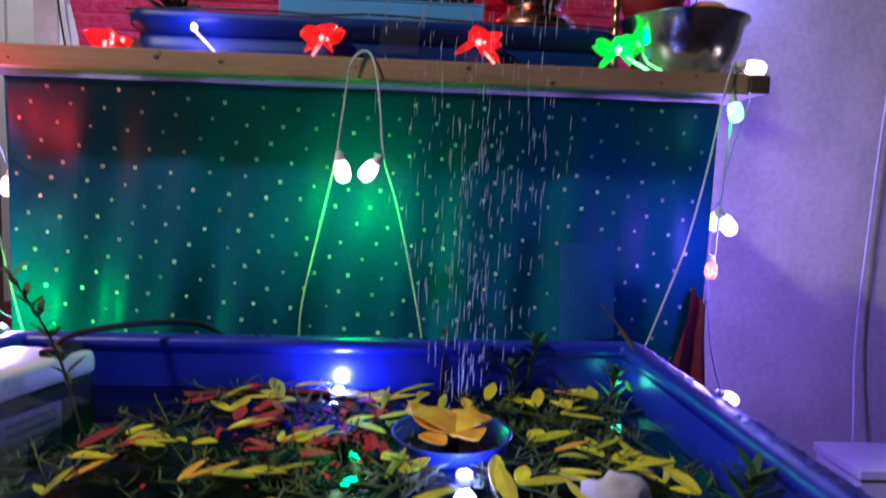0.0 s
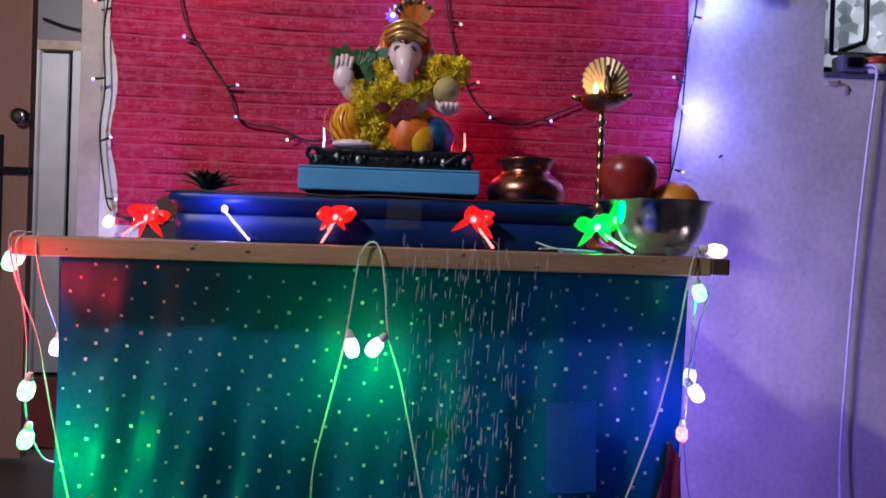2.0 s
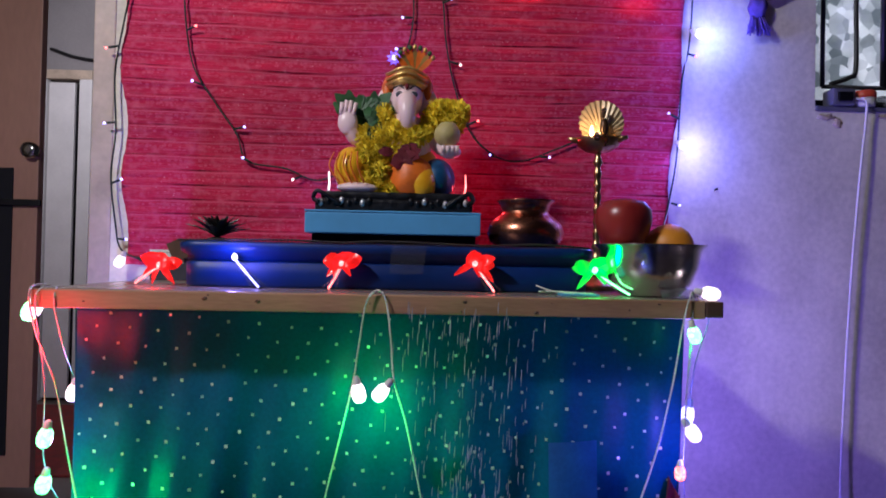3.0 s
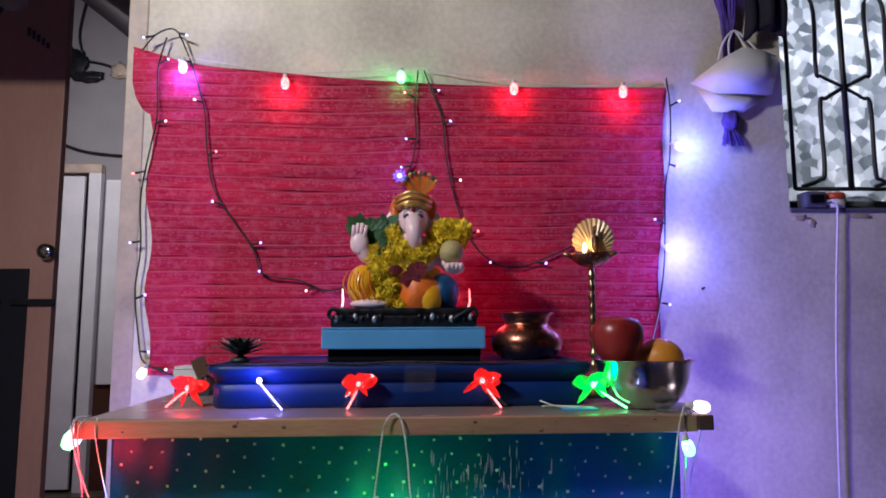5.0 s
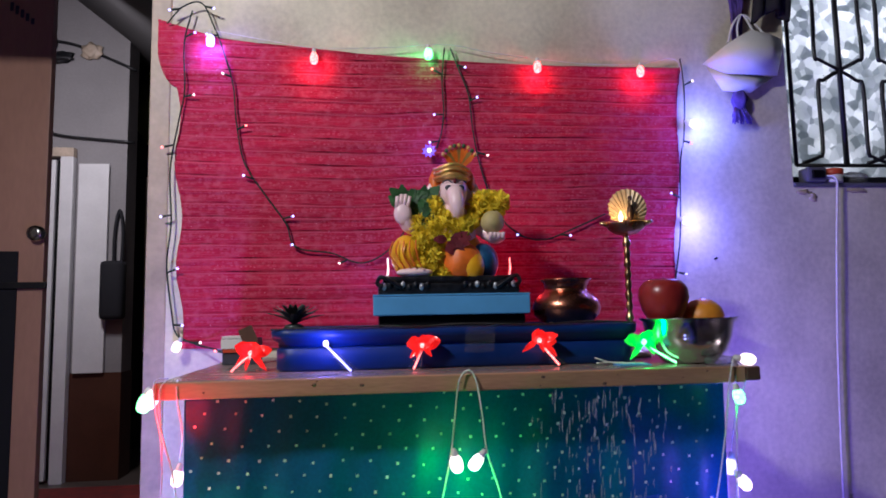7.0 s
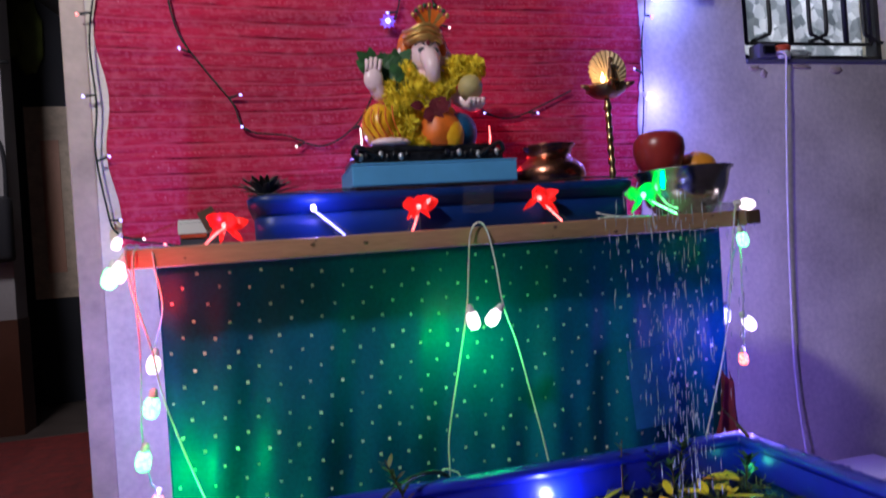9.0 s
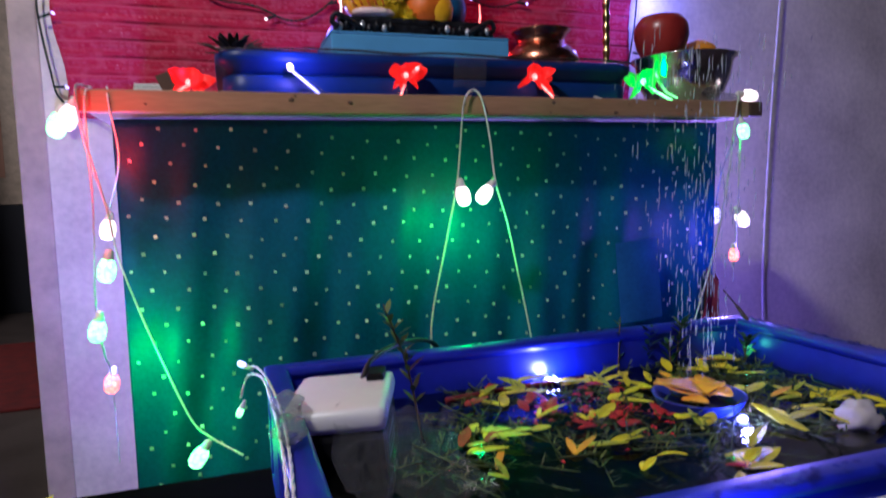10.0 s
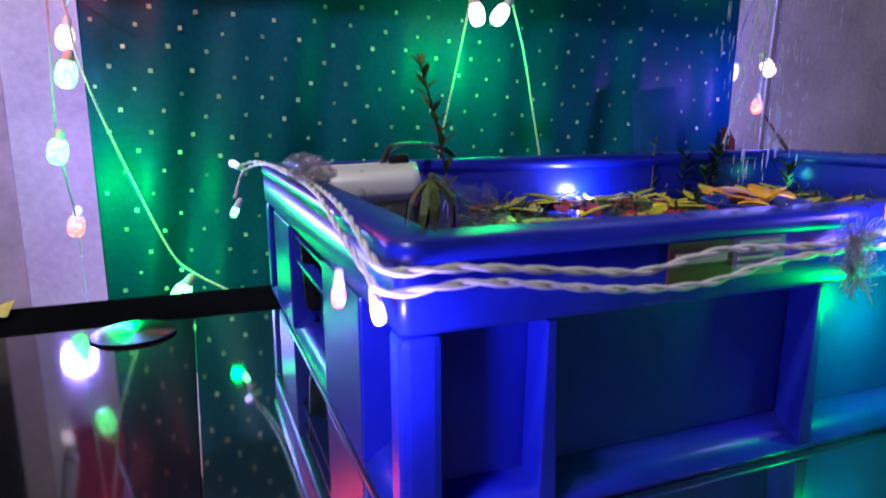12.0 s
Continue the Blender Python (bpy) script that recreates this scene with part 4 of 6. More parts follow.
# body walls set back behind the ribs, and a floor
part("end_wall", boxed((CX0 + IN, CY0 + IN, CB), (CX0 + IN + t, CY1 - IN, CT - 0.003)), M["crate"], crate)
part("end_wall", boxed((CX1 - IN - t, CY0 + IN, CB), (CX1 - IN, CY1 - IN, CT - 0.003)), M["crate"], crate)
part("side_wall", boxed((CX0 + IN + t, CY0 + IN, CB), (CX1 - IN - t, CY0 + IN + t, CT - 0.003)), M["crate"], crate)
part("side_wall", boxed((CX0 + IN + t, CY1 - IN - t, CB), (CX1 - IN - t, CY1 - IN, CT - 0.003)), M["crate"], crate)
part("crate_floor", boxed((CX0 + IN + t, CY0 + IN + t, CB), (CX1 - IN - t, CY1 - IN - t, CB + 0.004)), M["crate"], crate)


def rounded_ring(x0, x1, y0, y1, r, n=6):
    out = []
    for cx, cy, a0 in ((x1 - r, y1 - r, 0), (x0 + r, y1 - r, 90), (x0 + r, y0 + r, 180), (x1 - r, y0 + r, 270)):
        for k in range(n + 1):
            a = radians(a0 + 90 * k / n)
            out.append((cx + r * math.cos(a), cy + r * math.sin(a)))
    return out


def ring_band(profile, x0, x1, y0, y1, r):
    """A closed band round a rounded rectangle; profile gives (inset, z)."""
    bm = bmesh.new()
    loops = []
    for inset, z in profile:
        loops.append([bm.verts.new((x, y, z)) for x, y in rounded_ring(x0 + inset, x1 - inset, y0 + inset, y1 - inset, max(0.004, r - inset))])
    n = len(loops[0])
    for a, b in zip(loops, loops[1:] + loops[:1]):
        for k in range(n):
            bm.faces.new((a[k], a[(k + 1) % n], b[(k + 1) % n], b[k])).smooth = True
    return bm


part("rim", ring_band([(0.0, CT - 0.007), (0.001, CT - 0.001), (0.004, CT), (0.020, CT), (0.0235, CT - 0.003), (0.0235, CT - 0.012), (0.0185, CT - 0.012), (0.003, CT - 0.0085)], CX0, CX1, CY0, CY1, 0.011), M["crate"], crate, "rounded wet rim")
part("upper_band", ring_band([(0.002, CT - 0.008), (0.0025, BZ + 0.002), (0.004, BZ), (IN - 0.0005, BZ), (IN - 0.0005, CT - 0.008)], CX0, CX1, CY0, CY1, 0.007), M["crate"], crate)
part("foot_ledge", ring_band([(0.004, CB), (0.003, CB + 0.003), (IN - 0.0005, CB + 0.014), (IN - 0.0005, CB)], CX0, CX1, CY0, CY1, 0.018), M["crate"], crate)


def rib(lo, hi, flare=0):
    """A stiffening rib; flare widens its foot along x (0) or y (1)."""
    bm = boxed(lo, hi, 0.0006)
    c = (lo[flare] + hi[flare]) / 2
    for v in bm.verts:
        if v.co.z < (lo[2] + hi[2]) / 2:
            v.co[flare] = c + (v.co[flare] - c) * 2.2
    return part("rib", bm, M["crate"], crate)


for x in (-0.256, -0.121, 0.085, 0.220):
    rib((x - 0.0018, CY0 + 0.003, CB + 0.004), (x + 0.0018, CY0 + IN - 0.0005, BZ - 0.0005))
    rib((x - 0.0018, CY1 - IN + 0.0005, CB + 0.004), (x + 0.0018, CY1 - 0.003, BZ - 0.0005))
for s, x0, x1 in ((0, CX0 + 0.003, CX0 + IN - 0.0005), (1, CX1 - IN + 0.0005, CX1 - 0.003)):
    for y in (0.462, 0.660):
        part("flat_panel", boxed((x0, y, CB + 0.004), (x1, y + 0.080, BZ - 0.0005), 0.0015), M["crate"], crate)
    for z in (0.561, 0.578):
        part("cross_bar", boxed((x0 + 0.004 * (1 - s), 0.5425, z - 0.0012), (x1 - 0.004 * s, 0.6595, z + 0.0012)), M["crate"], crate)
for cx, cy, sx, sy in ((CX0, CY0, 1, 1), (CX1, CY0, -1, 1), (CX0, CY1, 1, -1), (CX1, CY1, -1, -1)):
    xs, ys = sorted((cx + sx * 0.003, cx + sx * IN)), sorted((cy + sy * 0.003, cy + sy * IN))
    part("corner_post", boxed((xs[0], ys[0], CB + 0.002), (xs[1], ys[1], BZ - 0.0003), 0.0035), M["crate"], crate)
lab = part("label", boxed((-0.207, CY0 + 0.0012, CT - 0.0245), (-0.1755, CY0 + 0.0025, CT - 0.0085)), M["brownlabel"], crate, "brown and grey printed sticker")
part("label_half", boxed((-0.1755, CY0 + 0.0012, CT - 0.0245), (-0.148, CY0 + 0.0025, CT - 0.0085)), M["greylabel"], lab)
for k, (x0, x1, z, h) in enumerate(((-0.204, -0.179, 0.0150, 0.0040), (-0.173, -0.151, 0.0105, 0.0016), (-0.173, -0.151, 0.0140, 0.0012), (-0.173, -0.154, 0.0170, 0.0012), (-0.173, -0.150, 0.0200, 0.0012))):
    part("print_bar", boxed((x0, CY0 + 0.0006, CT - z - h / 2), (x1, CY0 + 0.0014, CT - z + h / 2)), M["ink"], lab)

# water with a gently wrinkled face
wb = sheet(90, 60, lambda u, v: (CX0 + 0.0226 + (CX1 - CX0 - 0.0452) * u, CY0 + 0.0226 + (CY1 - CY0 - 0.0452) * v,
                                 WATER + 0.0006 * noise.noise((u * 14, v * 10, 0)) + 0.0018 * math.exp(-30 * ((u - 0.68) ** 2 + (v - 0.65) ** 2)) * math.sin(60 * math.hypot(u - 0.68, (v - 0.65) * 0.7))))
single("water", wb, M["water"], "dark rippled water in the crate", "water", kind="structure", smooth=True)
single("pond_bed", sheet(40, 30, lambda u, v: (CX0 + 0.024 + 0.551 * u, CY0 + 0.024 + 0.35 * v, CB + 0.012 + 0.01 * noise.noise((u * 8, v * 6, 3)))), M["darkbed"], "near-black green bed under the water", "pond bed", kind="structure")

# ---- pump box ----
box = thing("pump_box", (-0.25, 0.69, WATER), "black box with a white lid half sunk in the water", "pump")
tilt = Matrix.Translation((-0.257, 0.675, 0.6)) @ Matrix.Rotation(radians(-18), 4, "Z") @ Matrix.Rotation(radians(-3), 4, "Y")
part("case", boxed((-0.041, -0.053, -0.07), (0.041, 0.053, 0.002), 0.006, tilt), M["black"], box)
part("lid", boxed((-0.043, -0.055, 0.002), (0.043, 0.055, 0.022), 0.007, tilt), M["whiteplastic"], box, "white moulded lid", smooth=True)
lb = part("paper_label", boxed((0.0405, -0.034, -0.034), (0.0416, 0.018, -0.010), 0, tilt), M["greylabel"], box, "small printed rating label")
for k in range(3):
    part("print_bar", boxed((0.0412, -0.03, -0.031 + 0.007 * k), (0.0421, 0.012, -0.0285 + 0.007 * k), 0, tilt), M["darkink"], lb)
part("clip", boxed((0.020, 0.02, 0.020), (0.036, 0.05, 0.028), 0.003, tilt), M["black"], box)
part("cable", add_tube(bmesh.new(), curve_pts([(-0.235, 0.70, 0.62), (-0.22, 0.72, 0.634), (-0.18, 0.77, 0.634), (-0.14, 0.80, 0.626), (-0.12, 0.815, 0.60), (-0.11, 0.812, 0.53)]), 0.0027), M["cordblack"], box, "black cable over the rim")

# ---- fountain cup ----
FX, FY = 0.087, 0.640
cup = thing("fountain_cup", (FX, FY, WATER), "small blue plastic bowl round the fountain jet", "bowl")
part("cup_wall", add_lathe(bmesh.new(), [(0.022, -0.028), (0.034, -0.012), (0.043, 0.010), (0.0445, 0.012), (0.042, 0.0115), (0.032, -0.010), (0.015, -0.024), (0.001, -0.025)], (FX, FY, WATER), 36), M["cup"], cup)
part("nozzle", add_lathe(bmesh.new(), [(0.006, -0.02), (0.005, 0.014), (0.002, 0.015)], (FX, FY, WATER), 12), M["black"], cup)
bm = bmesh.new()
for k in range(9):
    a = 2 * math.pi * k / 9 + rng.uniform(-0.5, 0.5)
    if 3.9 < a < 4.9:
        continue
    r0, r1 = rng.uniform(-0.01, 0.014), rng.uniform(0.026, 0.043)
    add_leaf(bm, (FX + r0 * math.cos(a), FY + r0 * math.sin(a), WATER + 0.012), (FX + r1 * math.cos(a), FY + r1 * math.sin(a), WATER + rng.uniform(0.010, 0.022)), rng.uniform(0.020, 0.038), rng.uniform(-0.008, 0.006), n=6, cup=rng.uniform(-0.3, 0.5))
thicken(single("orange_petals", bm, M["orangepetal"], "wet orange flower petals lying in the fountain bowl", "petals"), 0.0012)
bm = bmesh.new()
for k in range(420):
    h = rng.random() ** 0.8
    sp = 0.004 + 0.062 * rng.random() * (0.3 + h)
    a = rng.uniform(0, 2 * math.pi)
    p = Vector((FX + 0.012 + sp * math.cos(a) * 1.2, FY + 0.01 + sp * math.sin(a), WATER + 0.02 + 0.33 * h))
    ln = rng.uniform(0.003, 0.018)
    add_tube(bm, [p, p + Vector((0, 0, ln * 0.5)), p + Vector((0.0004, 0, ln))], [0.0002, rng.uniform(0.0004, 0.0008), 0.0002], 4)
single("fountain_spray", bm, M["spray"], "thin jet and falling drops of the small fountain", "water spray", kind="stuff")


# ---- floating leaves, weed and plants ----
def floating(x, y, r, ln, w, m, name, label, lift=0.0):
    bm = bmesh.new()
    a = r
    d = Vector((math.cos(a), math.sin(a), 0)) * ln / 2
    c = Vector((x, y, WATER + 0.0015 + lift))
    add_leaf(bm, c - d, c + d + Vector((0, 0, rng.uniform(0, 0.008))), w, rng.uniform(0.0, 0.0012), n=6, cup=rng.uniform(-0.15, 0.45))
    if rng.random() < 0.45:
        a2 = a + rng.uniform(0.5, 1.3)
        add_leaf(bm, c - d, c - d + Vector((math.cos(a2), math.sin(a2), 0.04)) * ln * rng.uniform(0.5, 0.9), w * rng.uniform(0.7, 1.1), 0.0006, n=5, cup=0.1)
    ob = single(name, bm, M[m], label, "leaf", "leaves on the water")
    return thicken(ob, 0.0006)


lf = random.Random(21)
CLUMPS = ((-0.10, 0.755, 0.05), (0.0, 0.752, 0.05), (0.06, 0.735, 0.05), (0.15, 0.74, 0.05), (0.21, 0.71, 0.04), (-0.13, 0.63, 0.035), (-0.15, 0.59, 0.03), (-0.07, 0.57, 0.04), (0.0, 0.66, 0.04), (0.17, 0.63, 0.045), (0.22, 0.60, 0.035), (0.03, 0.50, 0.05), (-0.20, 0.48, 0.04), (0.14, 0.56, 0.04), (0.06, 0.60, 0.03))
count = 0
while count < 96:
    cx, cy, cr = lf.choice(CLUMPS)
    x, y = lf.gauss(cx, cr * 0.62), lf.gauss(cy, cr * 0.45)
    if not (CX0 + 0.04 < x < CX1 - 0.04 and CY0 + 0.04 < y < CY1 - 0.035) or (x < -0.175 and y > 0.58) or math.hypot(x - FX, y - FY) < 0.052:
        continue
    kind = lf.random()
    tone = "petal" if kind < 0.62 else ("greenpetal" if kind < 0.84 else ("orangepetal" if kind < 0.93 else "redpetal"))
    word = {"petal": "narrow yellow leaf", "greenpetal": "narrow yellow-green leaf", "orangepetal": "orange petal", "redpetal": "dark red petal"}[tone]
    floating(x, y, lf.gauss(0.1, 0.9), lf.uniform(0.016, 0.046), lf.uniform(0.005, 0.013), tone, "floating_leaf", word + " floating on the water", lf.uniform(0, 0.004))
    count += 1
# extra red petals, partly in place of red light reflected on the weed
for k in range(16):
    floating(lf.uniform(-0.08, 0.04), lf.uniform(0.61, 0.715), lf.uniform(0, 3), lf.uniform(0.010, 0.024), lf.uniform(0.007, 0.013), "redpetal", "floating_leaf", "dark red petal floating on the water", lf.uniform(0, 0.003))

# red scraps: petals that also stand in for red glow on the water
flecks = bmesh.new()
for k in range(170):
    c = Vector((lf.gauss(-0.015, 0.035), lf.gauss(0.655, 0.032), WATER + lf.uniform(0.001, 0.005)))
    a, ln = lf.uniform(0, 6.28), lf.uniform(0.003, 0.008)
    if math.hypot(c.x - FX, c.y - FY) > 0.047:
        add_leaf(flecks, c, c + Vector((math.cos(a), math.sin(a), lf.uniform(-0.1, 0.5))) * ln, ln * 0.55, 0.0005, n=2, cup=0.3)
single("petal_flecks", flecks, M["redfleck"], "scattered petal scraps on the water, red lamp glow put into their colour", "petals", kind="stuff")


def weed(x, y, n, spread, h, m="weed", leaf_len=0.011, name="water_weed", label="olive water weed trailing at the surface"):
    bm = bmesh.new()
    for k in range(n):
        a = lf.uniform(0, 2 * math.pi)
        r = spread * lf.random()
        p0 = Vector((x + r * math.cos(a), y + r * math.sin(a), WATER - 0.008))
        d = Vector((lf.uniform(-1, 1) * spread, lf.uniform(-1, 1) * spread, h * lf.uniform(0.3, 1)))
        pts = curve_pts([p0, p0 + d * 0.6 + Vector((0, 0, h * 0.2)), p0 + d * 1.4], 5)
        add_tube(bm, pts, 0.0006, 4)
        for q in pts[2::1]:
            b = lf.uniform(0, 6.28)
            add_leaf(bm, q, q + Vector((math.cos(b), math.sin(b), lf.uniform(0.2, 0.8))) * leaf_len * lf.uniform(0.5, 1), 0.0017, n=2)
    return single(name, bm, M[m], label, "plant", "water plants")


for x, y, n in ((-0.12, 0.66, 16), (-0.06, 0.59, 20), (0.0, 0.62, 16), (-0.16, 0.60, 14), (0.16, 0.60, 16), (0.20, 0.66, 16), (0.22, 0.73, 16), (-0.05, 0.74, 14), (0.04, 0.55, 16), (0.24, 0.56, 12), (0.12, 0.745, 12), (-0.10, 0.76, 12), (0.02, 0.70, 14), (0.17, 0.70, 14), (0.10, 0.58, 12)):
    weed(x, y, n + 8, 0.045, 0.013)


def sprig(x, y, h, lean, n=10, ln=0.016, w=0.006, m="leaf", label="dark green leafy sprig standing in the water"):
    sp = thing("leafy_sprig", (x, y, WATER), label, "plant", "sprigs in the crate")
    pts = curve_pts([(x, y, WATER - 0.02), (x + lean[0] * 0.4, y + lean[1] * 0.4, WATER + h * 0.5), (x + lean[0], y + lean[1], WATER + h)], 8)
    part("stalk", add_tube(bmesh.new(), pts, [0.0012 - 0.0006 * i / len(pts) for i in range(len(pts))], 5), M["stem"], sp)
    bm = bmesh.new()
    for i in range(n * 2):
        q = pts[int((0.35 + 0.64 * i / (n * 2)) * (len(pts) - 1))]
        a = i * 2.4 + lf.uniform(-0.4, 0.4)
        add_leaf(bm, q, q + Vector((math.cos(a), math.sin(a), 0.75)) * ln * lf.uniform(0.7, 1.1), w, 0.001, n=3)
    part("leaves", bm, M[m], sp)
    return sp


sprig(0.165, 0.775, 0.052, (0.012, 0.002), 12)
sprig(0.125, 0.778, 0.042, (0.006, 0.002), 9)
sprig(0.155, 0.77, 0.028, (-0.004, 0), 6)
sprig(0.235, 0.74, 0.030, (0.008, 0), 8)
sprig(-0.186, 0.668, 0.126, (-0.040, -0.030), 13, 0.014, 0.005, "weed", "thin olive sprig rising beside the pump box")
sprig(0.085, 0.776, 0.062, (0.006, 0.004), 4, 0.010, 0.004)
sprig(-0.265, 0.452, 0.036, (-0.010, -0.010), 12, 0.012, 0.004, "leaf")
sprig(0.24, 0.52, 0.035, (0.01, 0), 10)
single("bent_twig", add_tube(bmesh.new(), curve_pts([(0.268, 0.762, WATER - 0.01), (0.268, 0.765, 0.61), (0.255, 0.772, 0.635), (0.236, 0.776, 0.658)]), [0.0022] * 17 + [0.001] * 8), M["stem"], "bent brown twig leaning out of the water", "twig")
sp = thing("corner_leaves", (-0.285, 0.418, CT), "drooping green leaf tuft over the crate's corner", "plant")
bm = bmesh.new()
for k in range(24):
    a = rng.uniform(0, 6.28)
    r = rng.uniform(0.004, 0.014)
    add_leaf(bm, (-0.296, 0.424, CT + 0.018), (-0.296 + r * math.cos(a), 0.424 + r * math.sin(a), CT + rng.uniform(-0.006, 0.008)), 0.0032, 0.003, n=3)
part("leaves", bm, M["weed"], sp)
part("stalk", add_tube(bmesh.new(), [(-0.275, 0.45, WATER), (-0.283, 0.435, CT + 0.006), (-0.296, 0.424, CT + 0.019)], 0.0012, 5), M["stem"], sp)
single("pale_stone", add_blob(bmesh.new(), (0.180, 0.545, WATER + 0.004), (0.021, 0.016, 0.017), 0.5, 30), M["stone"], "pale rough stone lying at the water's surface", "stone")
single("second_stone", add_blob(bmesh.new(), (0.245, 0.50, WATER + 0.002), (0.03, 0.026, 0.02), 0.5, 12), M["stone"], "pale rough stone near the crate's wall", "stone")
single("red_stick", add_tube(bmesh.new(), curve_pts([(-0.14, 0.745, WATER + 0.002), (-0.06, 0.752, WATER + 0.003), (0.03, 0.758, WATER + 0.001)]), 0.003, 6), M["maroon"], "thin dark red stick floating by the rear wall", "tube")
for x, y, z in ((0.268, 0.762, 0.592), (0.262, 0.755, 0.583)):
    floating(x, y, 1.2, 0.02, 0.014, "petal", "floating_leaf", "curled yellow leaf hanging on a twig", z - WATER)

# clear film tied over the pump box
def draped(u, v):
    x = -0.266 + 0.098 * u - 0.012 * math.sin(math.pi * v)
    y = 0.640 - 0.095 * v - 0.012 * u + 0.010 * math.sin(7 * u)
    z = WATER + 0.044 * (1 - v) ** 1.3 * (1 - 0.35 * u) + 0.002
    return (x + 0.006 * noise.noise((u * 5, v * 5, 9)), y, z + 0.016 * abs(noise.noise((u * 6, v * 5, 2))) + 0.006 * abs(noise.noise((u * 15, v * 13, 5))))


single("clear_plastic_sheet", sheet(34, 34, draped), M["film"], "crumpled clear plastic sheet draped into the water", "plastic sheet")
bm = add_blob(bmesh.new(), (-0.308, 0.585, CT + 0.008), (0.012, 0.026, 0.008), 0.6, 40)
add_blob(bm, (-0.306, 0.635, CT + 0.009), (0.012, 0.028, 0.008), 0.6, 60)
single("wrapped_plastic_bag", bm, M["bag"], "crumpled clear plastic bag taped round a light cord joint", "plastic bag")

bm = bmesh.new()
for k in range(340):
    s = lf.random()
    if s < 0.55:
        c = (CX1 - lf.uniform(0.002, 0.014), lf.uniform(CY0 + 0.01, CY1 - 0.01), CT)
    elif s < 0.85:
        c = (lf.uniform(-0.2, CX1 - 0.01), CY0 + lf.uniform(0.002, 0.014), CT)
    else:
        c = (lf.uniform(-0.1, CX1 - 0.01), CY1 - lf.uniform(0.002, 0.014), CT)
    r = lf.uniform(0.0007, 0.0026)
    add_blob(bm, c, (r, r * lf.uniform(0.8, 1.6), r * 0.7), sub=2 if r > 0.0016 else 1)
single("rim_drops", bm, M["drop"], "water drops beaded on the crate's rim", "water drops", kind="stuff")

# ---- string lights ----
LAMP = {"green": GREEN, "red": RED, "violet": VIOLET, "white": WHITE}


def add_bulb(owner, tip, up, colour, size=1.0, lit=0.0, cap="cordwhite"):
    """A moulded drop-shaped bulb hanging from a cap; up points from the bulb to its cap."""
    up = Vector(up).normalized()
    m = up.to_track_quat("Z", "Y").to_matrix().to_4x4()
    s = 0.00102 * size
    b = part("bulb", add_lathe(bmesh.new(), [(1 * s, -13 * s), (5.5 * s, -12 * s), (8.4 * s, -8 * s), (9.2 * s, -1 * s), (8.4 * s, 6 * s), (6.2 * s, 10 * s), (4.8 * s, 12 * s)], tip, 12, m=m), M["bulb_" + colour], owner, "lit " + colour + " bulb")
    part("cap", add_lathe(bmesh.new(), [(5.2 * s, 10 * s), (5.4 * s, 12 * s), (4.2 * s, 20 * s), (2 * s, 22 * s)], tip, 10, m=m), M[cap], b)
    if lit:
        lamp_point("bulb_glow", Vector(tip) + Vector((0, -0.004, -0.020)), LAMP[colour], lit, 0.008)
    return b


def cord(owner, pts, r=0.0016, pitch=0.011, m="cordwhite"):
    return part("cord", add_twist(bmesh.new(), pts, r * 0.62, pitch), M[m], owner)


mid = thing("string_light", (0, 0.98, 0.5), "white twisted cord looped over the table edge with two bulbs", "string lights", "string lights")
cord(mid, [(-0.100, 0.984, 0.556), (-0.090, 0.984, 0.566), (-0.081, 0.985, 0.563), (-0.070, 0.984, 0.559), (-0.066, 0.984, 0.552)], 0.0013)
cord(mid, [(-0.085, 0.985, 0.50), (-0.081, 0.985, 0.563), (-0.077, 0.985, 0.62), (-0.055, 0.982, 0.72), (-0.038, 0.98, 0.80), (-0.030, 0.982, 0.86), (-0.022, 0.986, 0.912), (-0.006, 0.99, 0.928), (0.006, 0.988, 0.912), (0.014, 0.983, 0.86), (0.020, 0.98, 0.80), (0.038, 0.982, 0.74), (0.056, 0.985, 0.66), (0.072, 0.985, 0.58), (0.084, 0.985, 0.50)])
add_bulb(mid, (-0.030, 0.978, 0.782), (-0.2, 0, 1), "white", 1.1)
add_bulb(mid, (0.002, 0.978, 0.783), (0.65, 0, 0.8), "white", 1.1)
lamp_point("bulb_glow", (-0.014, 0.975, 0.735), GREEN, 1.0, 0.008)

rs = thing("string_light", (0.45, 0.98, 0.5), "white twisted cord with bulbs hanging at the table's end", "string lights", "string lights")
cord(rs, [(0.345, 0.97, 0.55), (0.365, 0.972, 0.60), (0.40, 0.975, 0.70), (0.425, 0.98, 0.80), (0.44, 0.985, 0.88), (0.452, 0.99, 0.925), (0.462, 1.0, 0.93), (0.456, 0.99, 0.88), (0.446, 0.98, 0.78), (0.443, 0.98, 0.72), (0.440, 0.98, 0.66)])
cord(rs, [(0.462, 1.0, 0.93), (0.500, 1.03, 0.90), (0.500, 1.075, 0.82), (0.495, 1.088, 0.75), (0.486, 1.09, 0.68), (0.500, 1.10, 0.56), (0.532, 1.118, 0.47)], 0.0013)
add_bulb(rs, (0.458, 0.985, 0.872), (-0.3, 0, 1), "green", 1.0, 0.05)
add_bulb(rs, (0.493, 1.090, 0.731), (0.2, 0, 1), "violet", 1.15)
add_bulb(rs, (0.457, 0.984, 0.730), (-0.6, 0, 0.8), "white", 1.1)
add_bulb(rs, (0.548, 1.120, 0.461), (-0.8, 0, 0.4), "white", 1.1)
add_bulb(rs, (0.438, 0.98, 0.672), (0, 0, 1), "red", 0.85)
